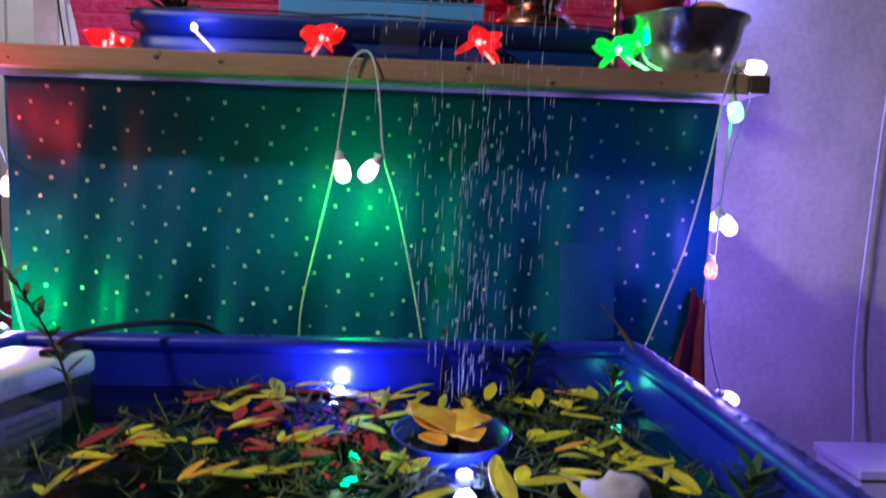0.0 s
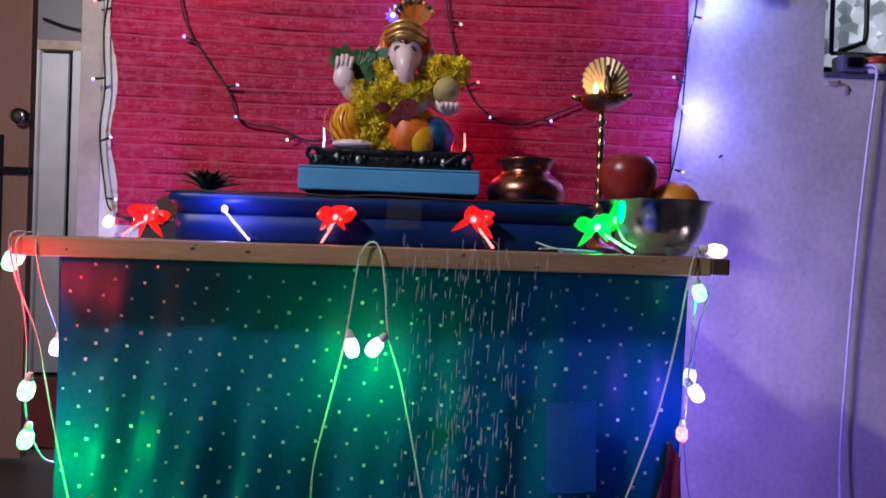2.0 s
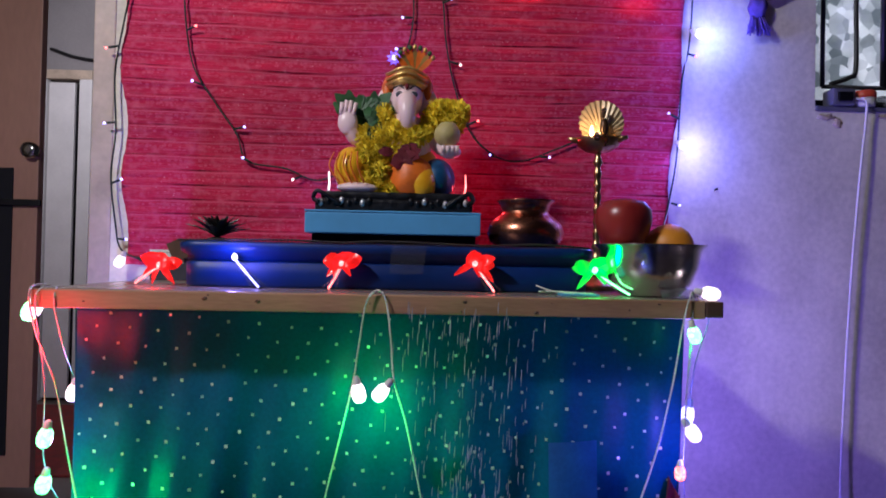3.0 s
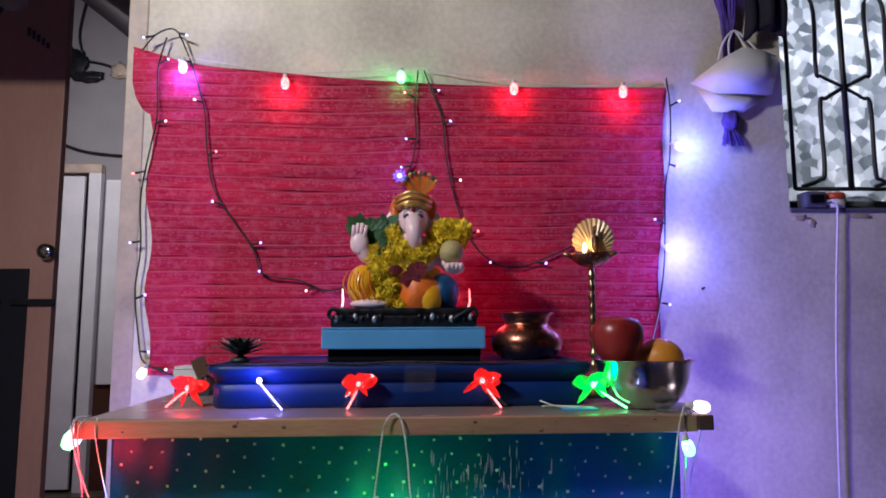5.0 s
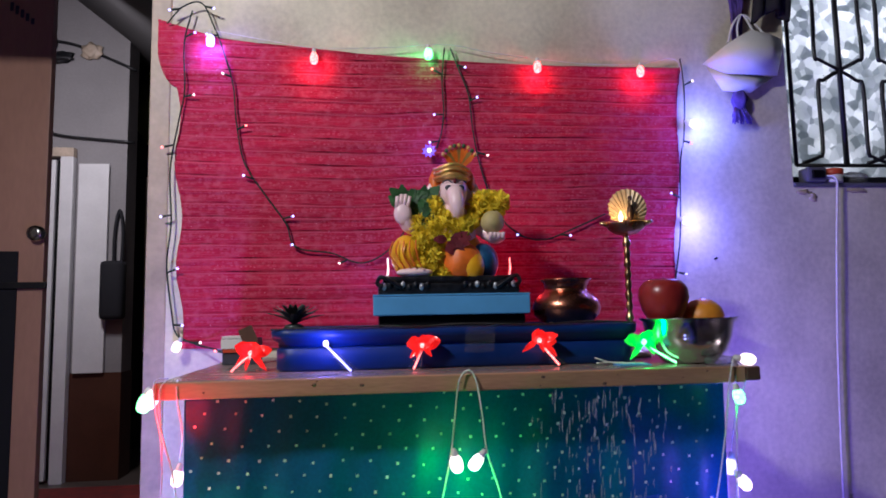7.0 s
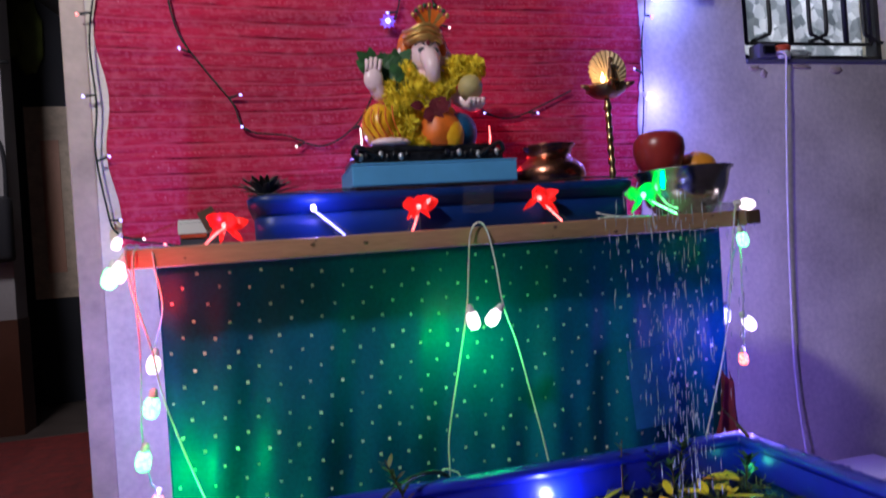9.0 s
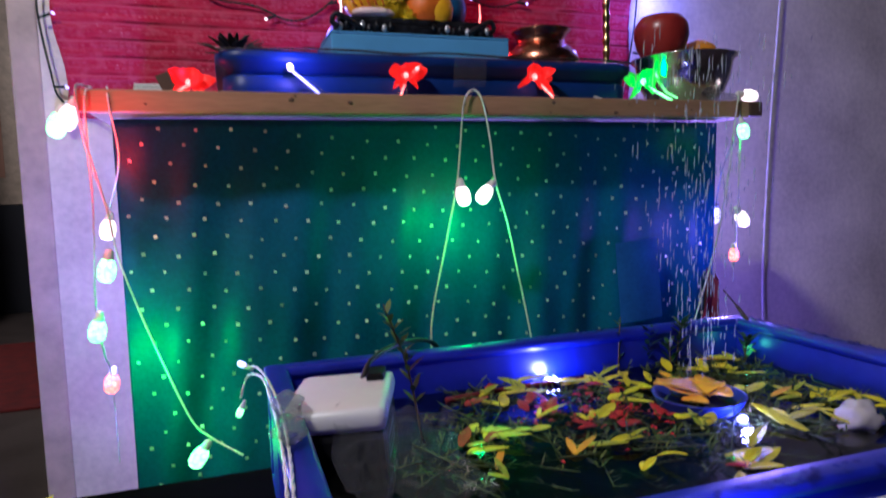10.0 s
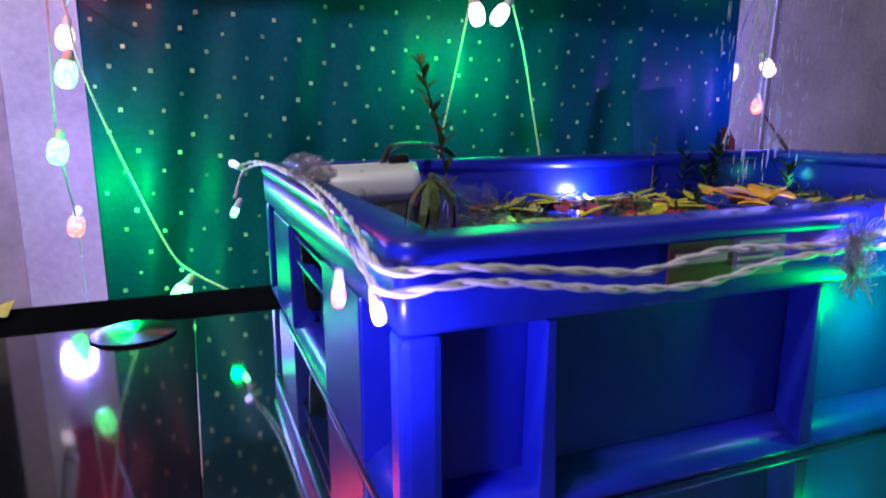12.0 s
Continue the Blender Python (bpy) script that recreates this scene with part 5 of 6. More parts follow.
add_bulb(rs, (0.492, 1.01, 0.932), (-1, 0.1, 0.15), "white", 1.1)
lamp_point("bulb_glow", (0.468, 0.962, 0.700), (0.18, 0.12, 1.0), 0.8, 0.015)
lamp_point("bulb_glow", (0.520, 1.130, 0.715), (0.27, 0.17, 1.0), 13.0, 0.02)

ls = thing("string_light", (-0.48, 1.04, 0.4), "white twisted cords with bulbs gathered at one corner of the table", "string lights", "string lights")
cord(ls, [(-0.49, 1.02, 0.926), (-0.502, 0.99, 0.92), (-0.498, 1.0, 0.86), (-0.485, 1.03, 0.78), (-0.478, 1.04, 0.72), (-0.46, 1.03, 0.66), (-0.43, 1.01, 0.58), (-0.40, 0.99, 0.51), (-0.378, 0.985, 0.485), (-0.34, 0.96, 0.465)])
cord(ls, [(-0.488, 1.0, 0.925), (-0.494, 0.99, 0.90), (-0.50, 1.03, 0.78), (-0.509, 1.05, 0.66), (-0.512, 1.10, 0.58), (-0.518, 1.175, 0.53), (-0.515, 1.17, 0.40)], 0.0013)
cord(ls, [(-0.47, 1.0, 0.925), (-0.468, 0.992, 0.90), (-0.464, 1.01, 0.84), (-0.490, 1.09, 0.78)], 0.0013)
for p, c, sz in (((-0.497, 1.105, 0.750), "white", 1.1), ((-0.487, 1.012, 0.704), "green", 1.15), ((-0.510, 1.053, 0.622), "green", 1.15), ((-0.519, 1.180, 0.518), "red", 1.15)):
    add_bulb(ls, p, (0.2, 0, 1), c, sz)
add_bulb(ls, (-0.520, 1.035, 0.892), (0.4, 0, 1), "white", 1.2)
add_bulb(ls, (-0.536, 1.050, 0.884), (0.3, 0, 1), "green", 1.2)
add_bulb(ls, (-0.393, 0.978, 0.464), (0.7, 0, 1), "green", 1.1)
lamp_point("bulb_glow", (-0.460, 0.99, 0.58), GREEN, 1.2, 0.015)
lamp_point("bulb_glow", (-0.40, 0.98, 0.475), GREEN, 0.40, 0.02)
lamp_point("bulb_glow", (-0.505, 0.965, 0.845), (1.0, 0.02, 0.04), 1.2, 0.03)
lamp_point("bulb_glow", (-0.525, 1.13, 0.66), (0.30, 0.21, 1.0), 9.0, 0.02)

top = thing("string_light", (0, WALL_Y - 0.03, 1.6), "thin white cord with coloured bulbs along the cloth's upper edge", "string lights", "string lights")
yw = WALL_Y - 0.022
cord(top, on_wall([(-0.56, yw, 1.735), (-0.42, yw, 1.712), (-0.30, yw, 1.695), (-0.12, yw, 1.70), (0.03, yw, 1.712), (0.15, yw, 1.694), (0.27, yw, 1.68), (0.42, yw, 1.668), (0.55, yw, 1.672), (0.655, yw, 1.682), (0.66, yw, 1.55), (0.652, yw, 1.35), (0.64, yw, 1.18), (0.60, yw, 1.02), (0.585, yw, 0.95)]), 0.0012)
for x, z, c, w in ((-0.553, 1.705, "violet", 0.65), (-0.301, 1.665, "red", 0.28), (-0.013, 1.684, "green", 0.22), (0.271, 1.655, "red", 0.30), (0.549, 1.650, "red", 0.34)):
    add_bulb(top, on_wall([(x, yw - 0.006, z)])[0], (0, 0, 1), c, 1.15, w)
add_bulb(top, (0.700, yw - 0.012, 1.515), (-1, 0, 0.3), "violet", 1.25)
add_bulb(top, (0.664, yw - 0.012, 1.252), (-1, 0, 0.3), "violet", 1.15)
add_bulb(top, (-0.628, yw - 0.01, 0.955), (0.5, 0, 1), "white", 1.1)
lamp_point("bulb_glow", (0.722, yw - 0.045, 1.512), (0.16, 0.20, 1.0), 1.5, 0.02)
lamp_point("bulb_glow", (0.690, yw - 0.045, 1.250), (0.18, 0.18, 1.0), 1.4, 0.02)

led = thing("led_string", (0, WALL_Y - 0.03, 1.0), "dark green cord of tiny lights pinned over the red cloth", "string lights", "string lights")
yl = WALL_Y - 0.018
RUNS = ([(-0.66, yl, 1.75), (-0.62, yl - 0.01, 1.79), (-0.575, yl - 0.01, 1.80), (-0.545, yl, 1.74), (-0.53, yl, 1.70), (-0.50, yl, 1.60), (-0.49, yl, 1.50), (-0.47, yl, 1.40), (-0.42, yl, 1.32), (-0.37, yl, 1.25), (-0.345, yl, 1.19), (-0.26, yl, 1.175), (-0.18, yl, 1.15), (-0.10, yl, 1.20), (-0.04, yl - 0.02, 1.30)],
        [(-0.60, yl, 1.785), (-0.618, yl, 1.70), (-0.615, yl, 1.58), (-0.628, yl, 1.50), (-0.645, yl, 1.38), (-0.64, yl, 1.25), (-0.648, yl, 1.15), (-0.635, yl, 1.04), (-0.622, yl, 0.985), (-0.58, yl, 0.962), (-0.50, yl - 0.06, 0.945), (-0.44, yl - 0.12, 0.93)],
        [(0.03, yl, 1.705), (0.022, yl, 1.62), (0.025, yl, 1.54), (0.018, yl, 1.48), (0.005, yl, 1.44)],
        [(0.045, yl, 1.705), (0.065, yl, 1.65), (0.09, yl, 1.58), (0.10, yl, 1.48), (0.12, yl, 1.38), (0.16, yl, 1.27), (0.22, yl, 1.215), (0.28, yl, 1.205), (0.36, yl, 1.235), (0.44, yl, 1.27)],
        [(0.665, yl, 1.69), (0.672, yl, 1.60), (0.665, yl, 1.48), (0.65, yl, 1.40), (0.64, yl, 1.22), (0.62, yl, 1.10), (0.60, yl, 1.0)])
lr = random.Random(3)
TINY = ("violet", "violet", "red", "violet", "white")
for r_i, run in enumerate(on_wall(r) for r in RUNS):
    cord(led, run, 0.0023, 0.018, "cordgreen")
    line = curve_pts(run, 6)
    for k in range(5, len(line) - 2, 8):
        p = line[k]
        sx = lr.choice((-1, 1))
        q = p + Vector((sx * lr.uniform(0.018, 0.028), -0.006, lr.uniform(-0.01, 0.012)))
        st = part("led_socket", add_tube(bmesh.new(), [p, p.lerp(q, 0.8)], [0.0022, 0.0030], 6), M["cordgreen"], led)
        part("led_tip", add_blob(bmesh.new(), q, (0.0034, 0.0034, 0.0034), sub=1), M["bulb_" + TINY[(k + r_i) % 5]], st, "tiny lit " + TINY[(k + r_i) % 5] + " light")
for p, c in (((-0.16, 1.46, 1.12), VIOLET), ((0.165, 1.44, 1.12), RED), ((-0.02, 1.48, 1.440), VIOLET)):
    lamp_point("led_glow", p, c, 0.22, 0.006)

# cords and lights round the crate
cs = thing("string_light", (-0.2, 0.4, 0.58), "thick white twisted cord wound round the crate with tiny bulbs", "string lights", "string lights")
cord(cs, [(-0.335, 0.815, 0.615), (-0.322, 0.78, 0.6215), (-0.313, 0.70, 0.6220), (-0.311, 0.60, 0.6222), (-0.3135, 0.52, 0.6215), (-0.3175, 0.46, 0.6195), (-0.3205, 0.42, 0.614), (-0.319, 0.398, 0.611), (-0.295, 0.394, 0.611), (-0.25, 0.393, 0.606), (-0.225, 0.393, 0.604), (-0.19, 0.393, 0.609), (-0.14, 0.393, 0.607), (-0.08, 0.392, 0.611), (0.02, 0.392, 0.606), (0.14, 0.392, 0.61), (0.27, 0.392, 0.607)], 0.0014, 0.030)
cord(cs, [(-0.340, 0.785, 0.592), (-0.332, 0.79, 0.612), (-0.320, 0.74, 0.6222), (-0.316, 0.64, 0.6225), (-0.3165, 0.54, 0.6215), (-0.3200, 0.47, 0.614), (-0.3215, 0.42, 0.607), (-0.319, 0.398, 0.604), (-0.29, 0.393, 0.606), (-0.24, 0.392, 0.599), (-0.2, 0.392, 0.597), (-0.16, 0.392, 0.603), (-0.1, 0.392, 0.604), (-0.02, 0.391, 0.602), (0.1, 0.391, 0.605), (0.27, 0.391, 0.601)], 0.0014, 0.030)


def rice_bulb(owner, p, up, colour, k=1.0):
    up = Vector(up).normalized()
    m = up.to_track_quat("Z", "Y").to_matrix().to_4x4()
    b = part("bulb", add_lathe(bmesh.new(), [(r * k, z * k) for r, z in ((0.0006, -0.006), (0.0024, -0.005), (0.0031, -0.003), (0.0031, 0.0015), (0.0027, 0.003))], p, 10, m=m), M["bulb_" + colour], owner, "tiny lit " + colour + " bulb")
    part("cap", add_lathe(bmesh.new(), [(r * k, z * k) for r, z in ((0.0027, 0.0026), (0.0029, 0.0035), (0.0020, 0.011), (0.001, 0.012))], p, 8, m=m), M["cordwhite"], b)


for p, u, c in (((-0.336, 0.818, 0.617), (1, -0.2, -0.6), "violet"), ((-0.341, 0.778, 0.581), (0.5, 0.1, 1), "green"), ((-0.330, 0.424, 0.598), (0.05, 0, 1), "red"), ((-0.3215, 0.4045, 0.5965), (0, 0.6, 0.6), "white"), ((-0.108, 0.388, 0.619), (0.1, 0, -1), "red"), ((-0.088, 0.388, 0.578), (0.1, 0, 1), "green")):
    rice_bulb(cs, p, u, c, 0.8 if p[1] < 0.45 else 1.0)
lamp_point("bulb_glow", (-0.334, 0.388, 0.588), (0.42, 0.30, 1.0), 0.45, 0.004)
lamp_point("bulb_glow", (-0.080, 0.393, 0.566), GREEN, 0.45, 0.004)
lamp_point("bulb_glow", (-0.095, 0.380, 0.626), (0.35, 0.25, 1.0), 0.22, 0.004)
lamp_point("bulb_glow", (-0.345, 0.84, 0.60), GREEN, 0.05, 0.006)
tn = thing("tinsel_tuft", (-0.13, 0.388, 0.60), "curly clear plastic tinsel tied to the cord", "tinsel")
bm = bmesh.new()
for k in range(150):
    c = Vector((-0.128, 0.388, 0.608 if k % 2 else 0.598))
    d = Vector((lf.uniform(-1, 1), lf.uniform(-0.6, 0.2), lf.uniform(-1, 0.9))).normalized() * lf.uniform(0.006, 0.017)
    add_tube(bm, curve_pts([c, c + d * 0.5 + Vector((lf.uniform(-1, 1), 0, lf.uniform(-1, 1))) * 0.004, c + d], 3), 0.00035, 3)
tagged(part("strand_tuft", bm, M["tinsel"], tn), kind="stuff")
# lights in the water
for p, w in (((-0.009, 0.772, WATER), 0.65), ((0.092, 0.588, WATER + 0.002), 0.32)):
    u = thing("pond_light", p, "small bright waterproof light at the water's surface", "light", "pond lights")
    part("lens", add_blob(bmesh.new(), p, (0.006, 0.004, 0.004), sub=2), M["bulb_violet"], u)
    part("housing", add_lathe(bmesh.new(), [(0.003, -0.012), (0.006, -0.010), (0.006, -0.003)], p, 12), M["whiteplastic"], u)
    lamp_point("pond_glow", Vector(p) + Vector((0, -0.010, 0.007)), (0.28, 0.30, 1.0), w, 0.008)
lamp_point("pond_glow", (0.245, 0.745, WATER + 0.02), (0.1, 1.0, 0.5), 0.015, 0.005)

# ---- blue tray on the table ----
tray = thing("blue_tray", (0, 1.26, TT), "blue plastic tray turned over with a stepped side", "tray")
part("lower_step", ring_band([(0.004, TT), (0.0, TT + 0.004), (0.0, TT + 0.040), (0.006, TT + 0.044), (0.02, TT + 0.044), (0.02, TT)], -0.338, 0.338, 1.118, 1.44, 0.035), M["tray"], tray)
part("upper_step", ring_band([(0.007, TT + 0.044), (0.007, TT + 0.052), (-0.004, TT + 0.058), (-0.006, TT + 0.072), (0.0, TT + 0.076), (0.02, TT + 0.076), (0.02, TT + 0.044)], -0.342, 0.342, 1.114, 1.444, 0.035), M["tray"], tray, "flared upper rim")
part("tray_floor", boxed((-0.325, 1.13, TT + 0.055), (0.325, 1.43, TT + 0.072), 0.003), M["tray"], tray)
TZ = TT + 0.072
single("tray_cord", add_twist(bmesh.new(), [(-0.345, 1.12, 0.998), (-0.25, 1.112, 1.000), (-0.15, 1.109, 1.001), (-0.075, 1.109, 0.9985), (0.0, 1.109, 1.002), (0.143, 1.109, 0.9985), (0.25, 1.11, 1.002), (0.335, 1.112, 0.998)], 0.0012, 0.012), M["cordblack"], "thin dark cord lying along the tray's rim", "cord")

single("clear_tape", sheet(10, 8, lambda u, v: (0.004 + 0.055 * u + 0.004 * v, 1.1045 + 0.0012 * noise.noise((u * 6, v * 5, 1)), 0.950 + 0.047 * v + 0.003 * noise.noise((u * 3, v * 3, 6)))), M["film"], "crinkled clear tape stuck on the tray's side", "tape", smooth=True)


def flower_light(x, y, z, colour, petals, lit, tail=(0.03, -0.035)):
    f = thing("flower_light", (x, y, z), "plastic flower fairy light, lit " + colour + ", clipped to the tray", "flower light", "flower lights")
    part("led_tip", add_blob(bmesh.new(), (x, y - 0.008, z), (0.005, 0.005, 0.006), sub=2), M["bulb_" + ("white" if colour == "violet" else colour)], f)
    if petals:
        bm = bmesh.new()
        c = Vector((x, y - 0.004, z + 0.004))
        for k in range(8):
            a = rng.uniform(-0.3, 3.5)
            d = Vector((math.cos(a) * 0.040, rng.uniform(-0.020, 0.0), math.sin(a) * 0.022 - 0.004))
            add_leaf(bm, c, c + d * rng.uniform(0.55, 1.0), rng.uniform(0.018, 0.032), rng.uniform(-0.006, 0.008), n=5, normal=(0.2, -1, 0.3), cup=rng.uniform(-0.3, 0.4))
        for k in range(3):
            d = Vector((rng.uniform(-0.045, 0.03), -0.012, -rng.uniform(0.016, 0.036)))
            add_leaf(bm, c, c + d, rng.uniform(0.008, 0.014), 0.003, n=4, normal=(0, -1, 0.2), cup=0.3)
        # petal glow is emission in the material, not the tip's light
        thicken(part("petals", bm, M["petal" + colour], f, "self-glowing " + colour + " petals"), 0.0008)
    for k, dx in enumerate((0, 0.006, -0.005)):
        part("fibre", add_tube(bmesh.new(), curve_pts([(x, y - 0.008, z - 0.003), (x + tail[0] * 0.5 + dx, y - 0.02, z + tail[1] * 0.5), (x + tail[0] + dx * 2, y - 0.03, max(TT + 0.003, z + tail[1]))], 4), 0.0019, 5), M["bulb_" + ("violet" if colour == "violet" else colour)] if k == 0 else M["film"], f)
    if lit:
        lamp_point("flower_glow", (x, y - 0.03, z + 0.004), LAMP[colour], lit, 0.006)


flower_light(-0.245, 1.108, 0.972, "violet", False, 0.34, (0.045, -0.05))
flower_light(-0.073, 1.108, 0.964, "red", True, 0.012, (-0.018, -0.045))
flower_light(0.143, 1.108, 0.968, "red", True, 0.012, (0.03, -0.045))
flower_light(0.335, 1.088, 0.962, "green", True, 0.07, (0.05, -0.042))
flower_light(-0.385, 1.16, 0.955, "red", True, 0.05, (-0.03, -0.03))

# ---- idol on its plinth: one plain figure ----
single("black_base_block", boxed((-0.150, 1.26, TZ), (0.156, 1.425, 1.019), 0.003), M["black"], "black foam block under the plinth", "block")
plinth = thing("blue_plinth", (0, 1.34, 1.019), "sky-blue foam plinth under the figure", "plinth")
part("plinth_body", boxed((-0.161, 1.245, 1.019), (0.164, 1.436, 1.058), 0.003), M["skyblue"], plinth)
part("top_sheet", boxed((-0.1615, 1.2445, 1.0585), (0.1645, 1.4365, 1.062), 0.0012), M["skyblue"], plinth)
IDOL_DY = 0.085


def seat(bm):
    """Sets what belongs to the figure back on its plinth."""
    for v in bm.verts:
        v.co.y += IDOL_DY
        v.co.z = 1.062 + (v.co.z - 1.062) * 1.05
    return bm


MI = ["carved", "silver", "pink", "saffron", "orange_paint", "goldpaint", "bluepaint", "leaf", "maroon", "darkink"]
IX = {n: i for i, n in enumerate(MI)}
bm = bmesh.new()


def P(px, py):
    return 0.244 + (px - 930) * 0.001038, 1.094 - (py - 312) * 0.001038


add_box(bm, (-0.150, 1.20, 1.062), (0.152, 1.37, 1.086), 0.006, None, IX["carved"])
add_box(bm, (-0.140, 1.21, 1.086), (0.142, 1.36, 1.100), 0.005, None, IX["carved"])
for k in range(22):
    x = -0.138 + 0.276 * k / 21
    if abs(x + 0.005) > 0.035:
        add_blob(bm, (x, 1.199, 1.078 + 0.004 * (k % 2)), (0.006, 0.003, 0.008), mi=IX["silver" if k % 3 == 0 else "carved"], sub=1)
for s in (-1, 1):
    add_tube(bm, curve_pts([(s * 0.10, 1.198, 1.075), (s * 0.125, 1.196, 1.09), (s * 0.145, 1.198, 1.098), (s * 0.152, 1.2, 1.085), (s * 0.14, 1.197, 1.078)], 5), 0.0045, 6, mi=IX["carved"])
add_blob(bm, (0.005, 1.285, 1.15), (0.085, 0.055, 0.062), mi=IX["saffron"])
add_blob(bm, (0.01, 1.275, 1.20), (0.062, 0.050, 0.06), mi=IX["pink"])
add_blob(bm, (-0.088, 1.26, 1.145), (0.034, 0.05, 0.044), mi=IX["saffron"])
add_blob(bm, (0.034, 1.236, 1.128), (0.044, 0.032, 0.042), 0.10, 25, mi=IX["orange_paint"])
add_blob(bm, (0.052, 1.232, 1.120), (0.030, 0.028, 0.034), 0.05, 25, mi=IX["saffron"])
add_blob(bm, (-0.072, 1.225, 1.108), (0.040, 0.022, 0.010), mi=IX["pink"])
add_blob(bm, (0.082, 1.27, 1.130), (0.038, 0.050, 0.042), mi=IX["bluepaint"])
for k in range(5):
    add_tube(bm, curve_pts([(-0.118 + 0.012 * k, 1.222 - 0.006 * k, 1.172), (-0.125 + 0.014 * k, 1.212 - 0.004 * k, 1.145), (-0.105 + 0.012 * k, 1.214 - 0.003 * k, 1.115)], 5), 0.0016, 6, mi=IX["orange_paint"])
# head, ears, trunk
add_blob(bm, (0.020, 1.262, 1.282), (0.032, 0.032, 0.036), mi=IX["pink"])
for s in (-1, 1):
    add_blob(bm, (0.020 + s * 0.040, 1.275, 1.278), (0.022, 0.008, 0.030), mi=IX["pink"])
    add_blob(bm, (0.020 + s * 0.014, 1.2335, 1.286), (0.0080, 0.004, 0.0062), mi=IX["darkink"], sub=2)
    add_tube(bm, curve_pts([(0.020 + s * 0.005, 1.233, 1.297), (0.020 + s * 0.016, 1.233, 1.302), (0.020 + s * 0.027, 1.238, 1.297)], 4), 0.0014, 5, mi=IX["darkink"])
add_tube(bm, curve_pts([(0.020, 1.238, 1.276), (0.021, 1.222, 1.256), (0.023, 1.222, 1.236), (0.030, 1.240, 1.218), (0.044, 1.250, 1.208)], 6), [0.020 - 0.0004 * i for i in range(25)], 12, mi=IX["pink"])
add_blob(bm, (0.020, 1.231, 1.300), (0.004, 0.002, 0.006), mi=IX["maroon"], sub=2)
# crown and fan
add_lathe(bm, [(0.036, 0), (0.040, 0.006), (0.036, 0.014), (0.030, 0.022), (0.020, 0.034), (0.008, 0.042), (0.002, 0.046)], (0.018, 1.268, 1.304), 24, IX["goldpaint"])
for k in range(3):
    add_tube(bm, [(0.018 + 0.040 * math.cos(a) - 0.0, 1.268 + 0.038 * math.sin(a), 1.312 + 0.010 * k + 0.004 * math.sin(3 * a)) for a in [math.pi + math.pi * j / 12 for j in range(13)]], 0.0035, 5, mi=IX["goldpaint"])
for k in range(9):
    a = radians(35 + 110 * k / 8)
    add_leaf(bm, (0.034, 1.266, 1.335), (0.034 + 0.046 * math.cos(a), 1.252, 1.335 + 0.048 * math.sin(a)), 0.014, 0.0, IX["goldpaint" if k % 3 == 1 else "orange_paint"], n=3, normal=(0, -1, 0))
    add_blob(bm, (0.034 + 0.044 * math.cos(a), 1.251, 1.335 + 0.046 * math.sin(a)), (0.0055, 0.003, 0.0055), mi=IX["leaf" if k % 2 else "goldpaint"], sub=1)
add_blob(bm, (0.020, 1.288, 1.318), (0.050, 0.034, 0.032), mi=IX["orange_paint"])
for s in (-1, 1):
    add_blob(bm, (0.020 + s * 0.041, 1.285, 1.298), (0.013, 0.02, 0.032), mi=IX["orange_paint"])
# raised hand and open hand
add_tube(bm, curve_pts([(-0.045, 1.27, 1.215), (-0.078, 1.255, 1.205), (-0.092, 1.245, 1.225)], 4), 0.016, 8, mi=IX["pink"])
add_blob(bm, (-0.095, 1.24, 1.232), (0.020, 0.012, 0.024), mi=IX["pink"])
for k in range(4):
    add_tube(bm, [(-0.108 + 0.008 * k, 1.236, 1.245), (-0.106 + 0.009 * k, 1.236, 1.268 + 0.004 * (k in (1, 2)))], 0.0045, 6, mi=IX["pink"])
add_tube(bm, curve_pts([(0.058, 1.27, 1.22), (0.085, 1.258, 1.195), (0.108, 1.24, 1.180)], 4), 0.014, 8, mi=IX["pink"])
add_blob(bm, (0.108, 1.232, 1.180), (0.021, 0.020, 0.013), mi=IX["pink"])
for k in range(4):
    add_tube(bm, [(0.094 + 0.009 * k, 1.214, 1.176), (0.093 + 0.009 * k, 1.209, 1.188)], 0.0045, 6, mi=IX["pink"])
single("idol_figure", seat(bm), [M[n] for n in MI], "painted plaster elephant-headed figure seated on a carved black base", "statue")
single("sweet_ball", seat(add_blob(bmesh.new(), (0.101, 1.228, 1.212), (0.0255, 0.0255, 0.0245), 0.08, 50)), M["cream"], "round cream-brown sweet resting in the figure's palm", "sweet")
bm = bmesh.new()
for k in range(26):
    a = rng.uniform(0.0, 3.2)
    c = Vector((-0.068 + rng.uniform(-0.03, 0.03), 1.264, 1.25 + rng.uniform(-0.015, 0.015)))
    add_leaf(bm, c, c + Vector((0.050 * math.cos(a), -0.012, 0.042 * math.sin(a))), 0.028, 0.003, n=3, normal=(0, -1, 0.2))
for k in range(10):
    c = Vector((-0.042 + rng.uniform(-0.012, 0.012), 1.238, 1.262 - 0.006 * k))
    add_leaf(bm, c, c + Vector((rng.uniform(-0.02, 0.02), -0.012, -0.026)), 0.016, 0.003, n=3, normal=(0, -1, 0.2))
thicken(single("green_leaves", seat(bm), M["leaf"], "bunch of dark green leaves tucked beside the figure's head", "leaves"), 0.0008)


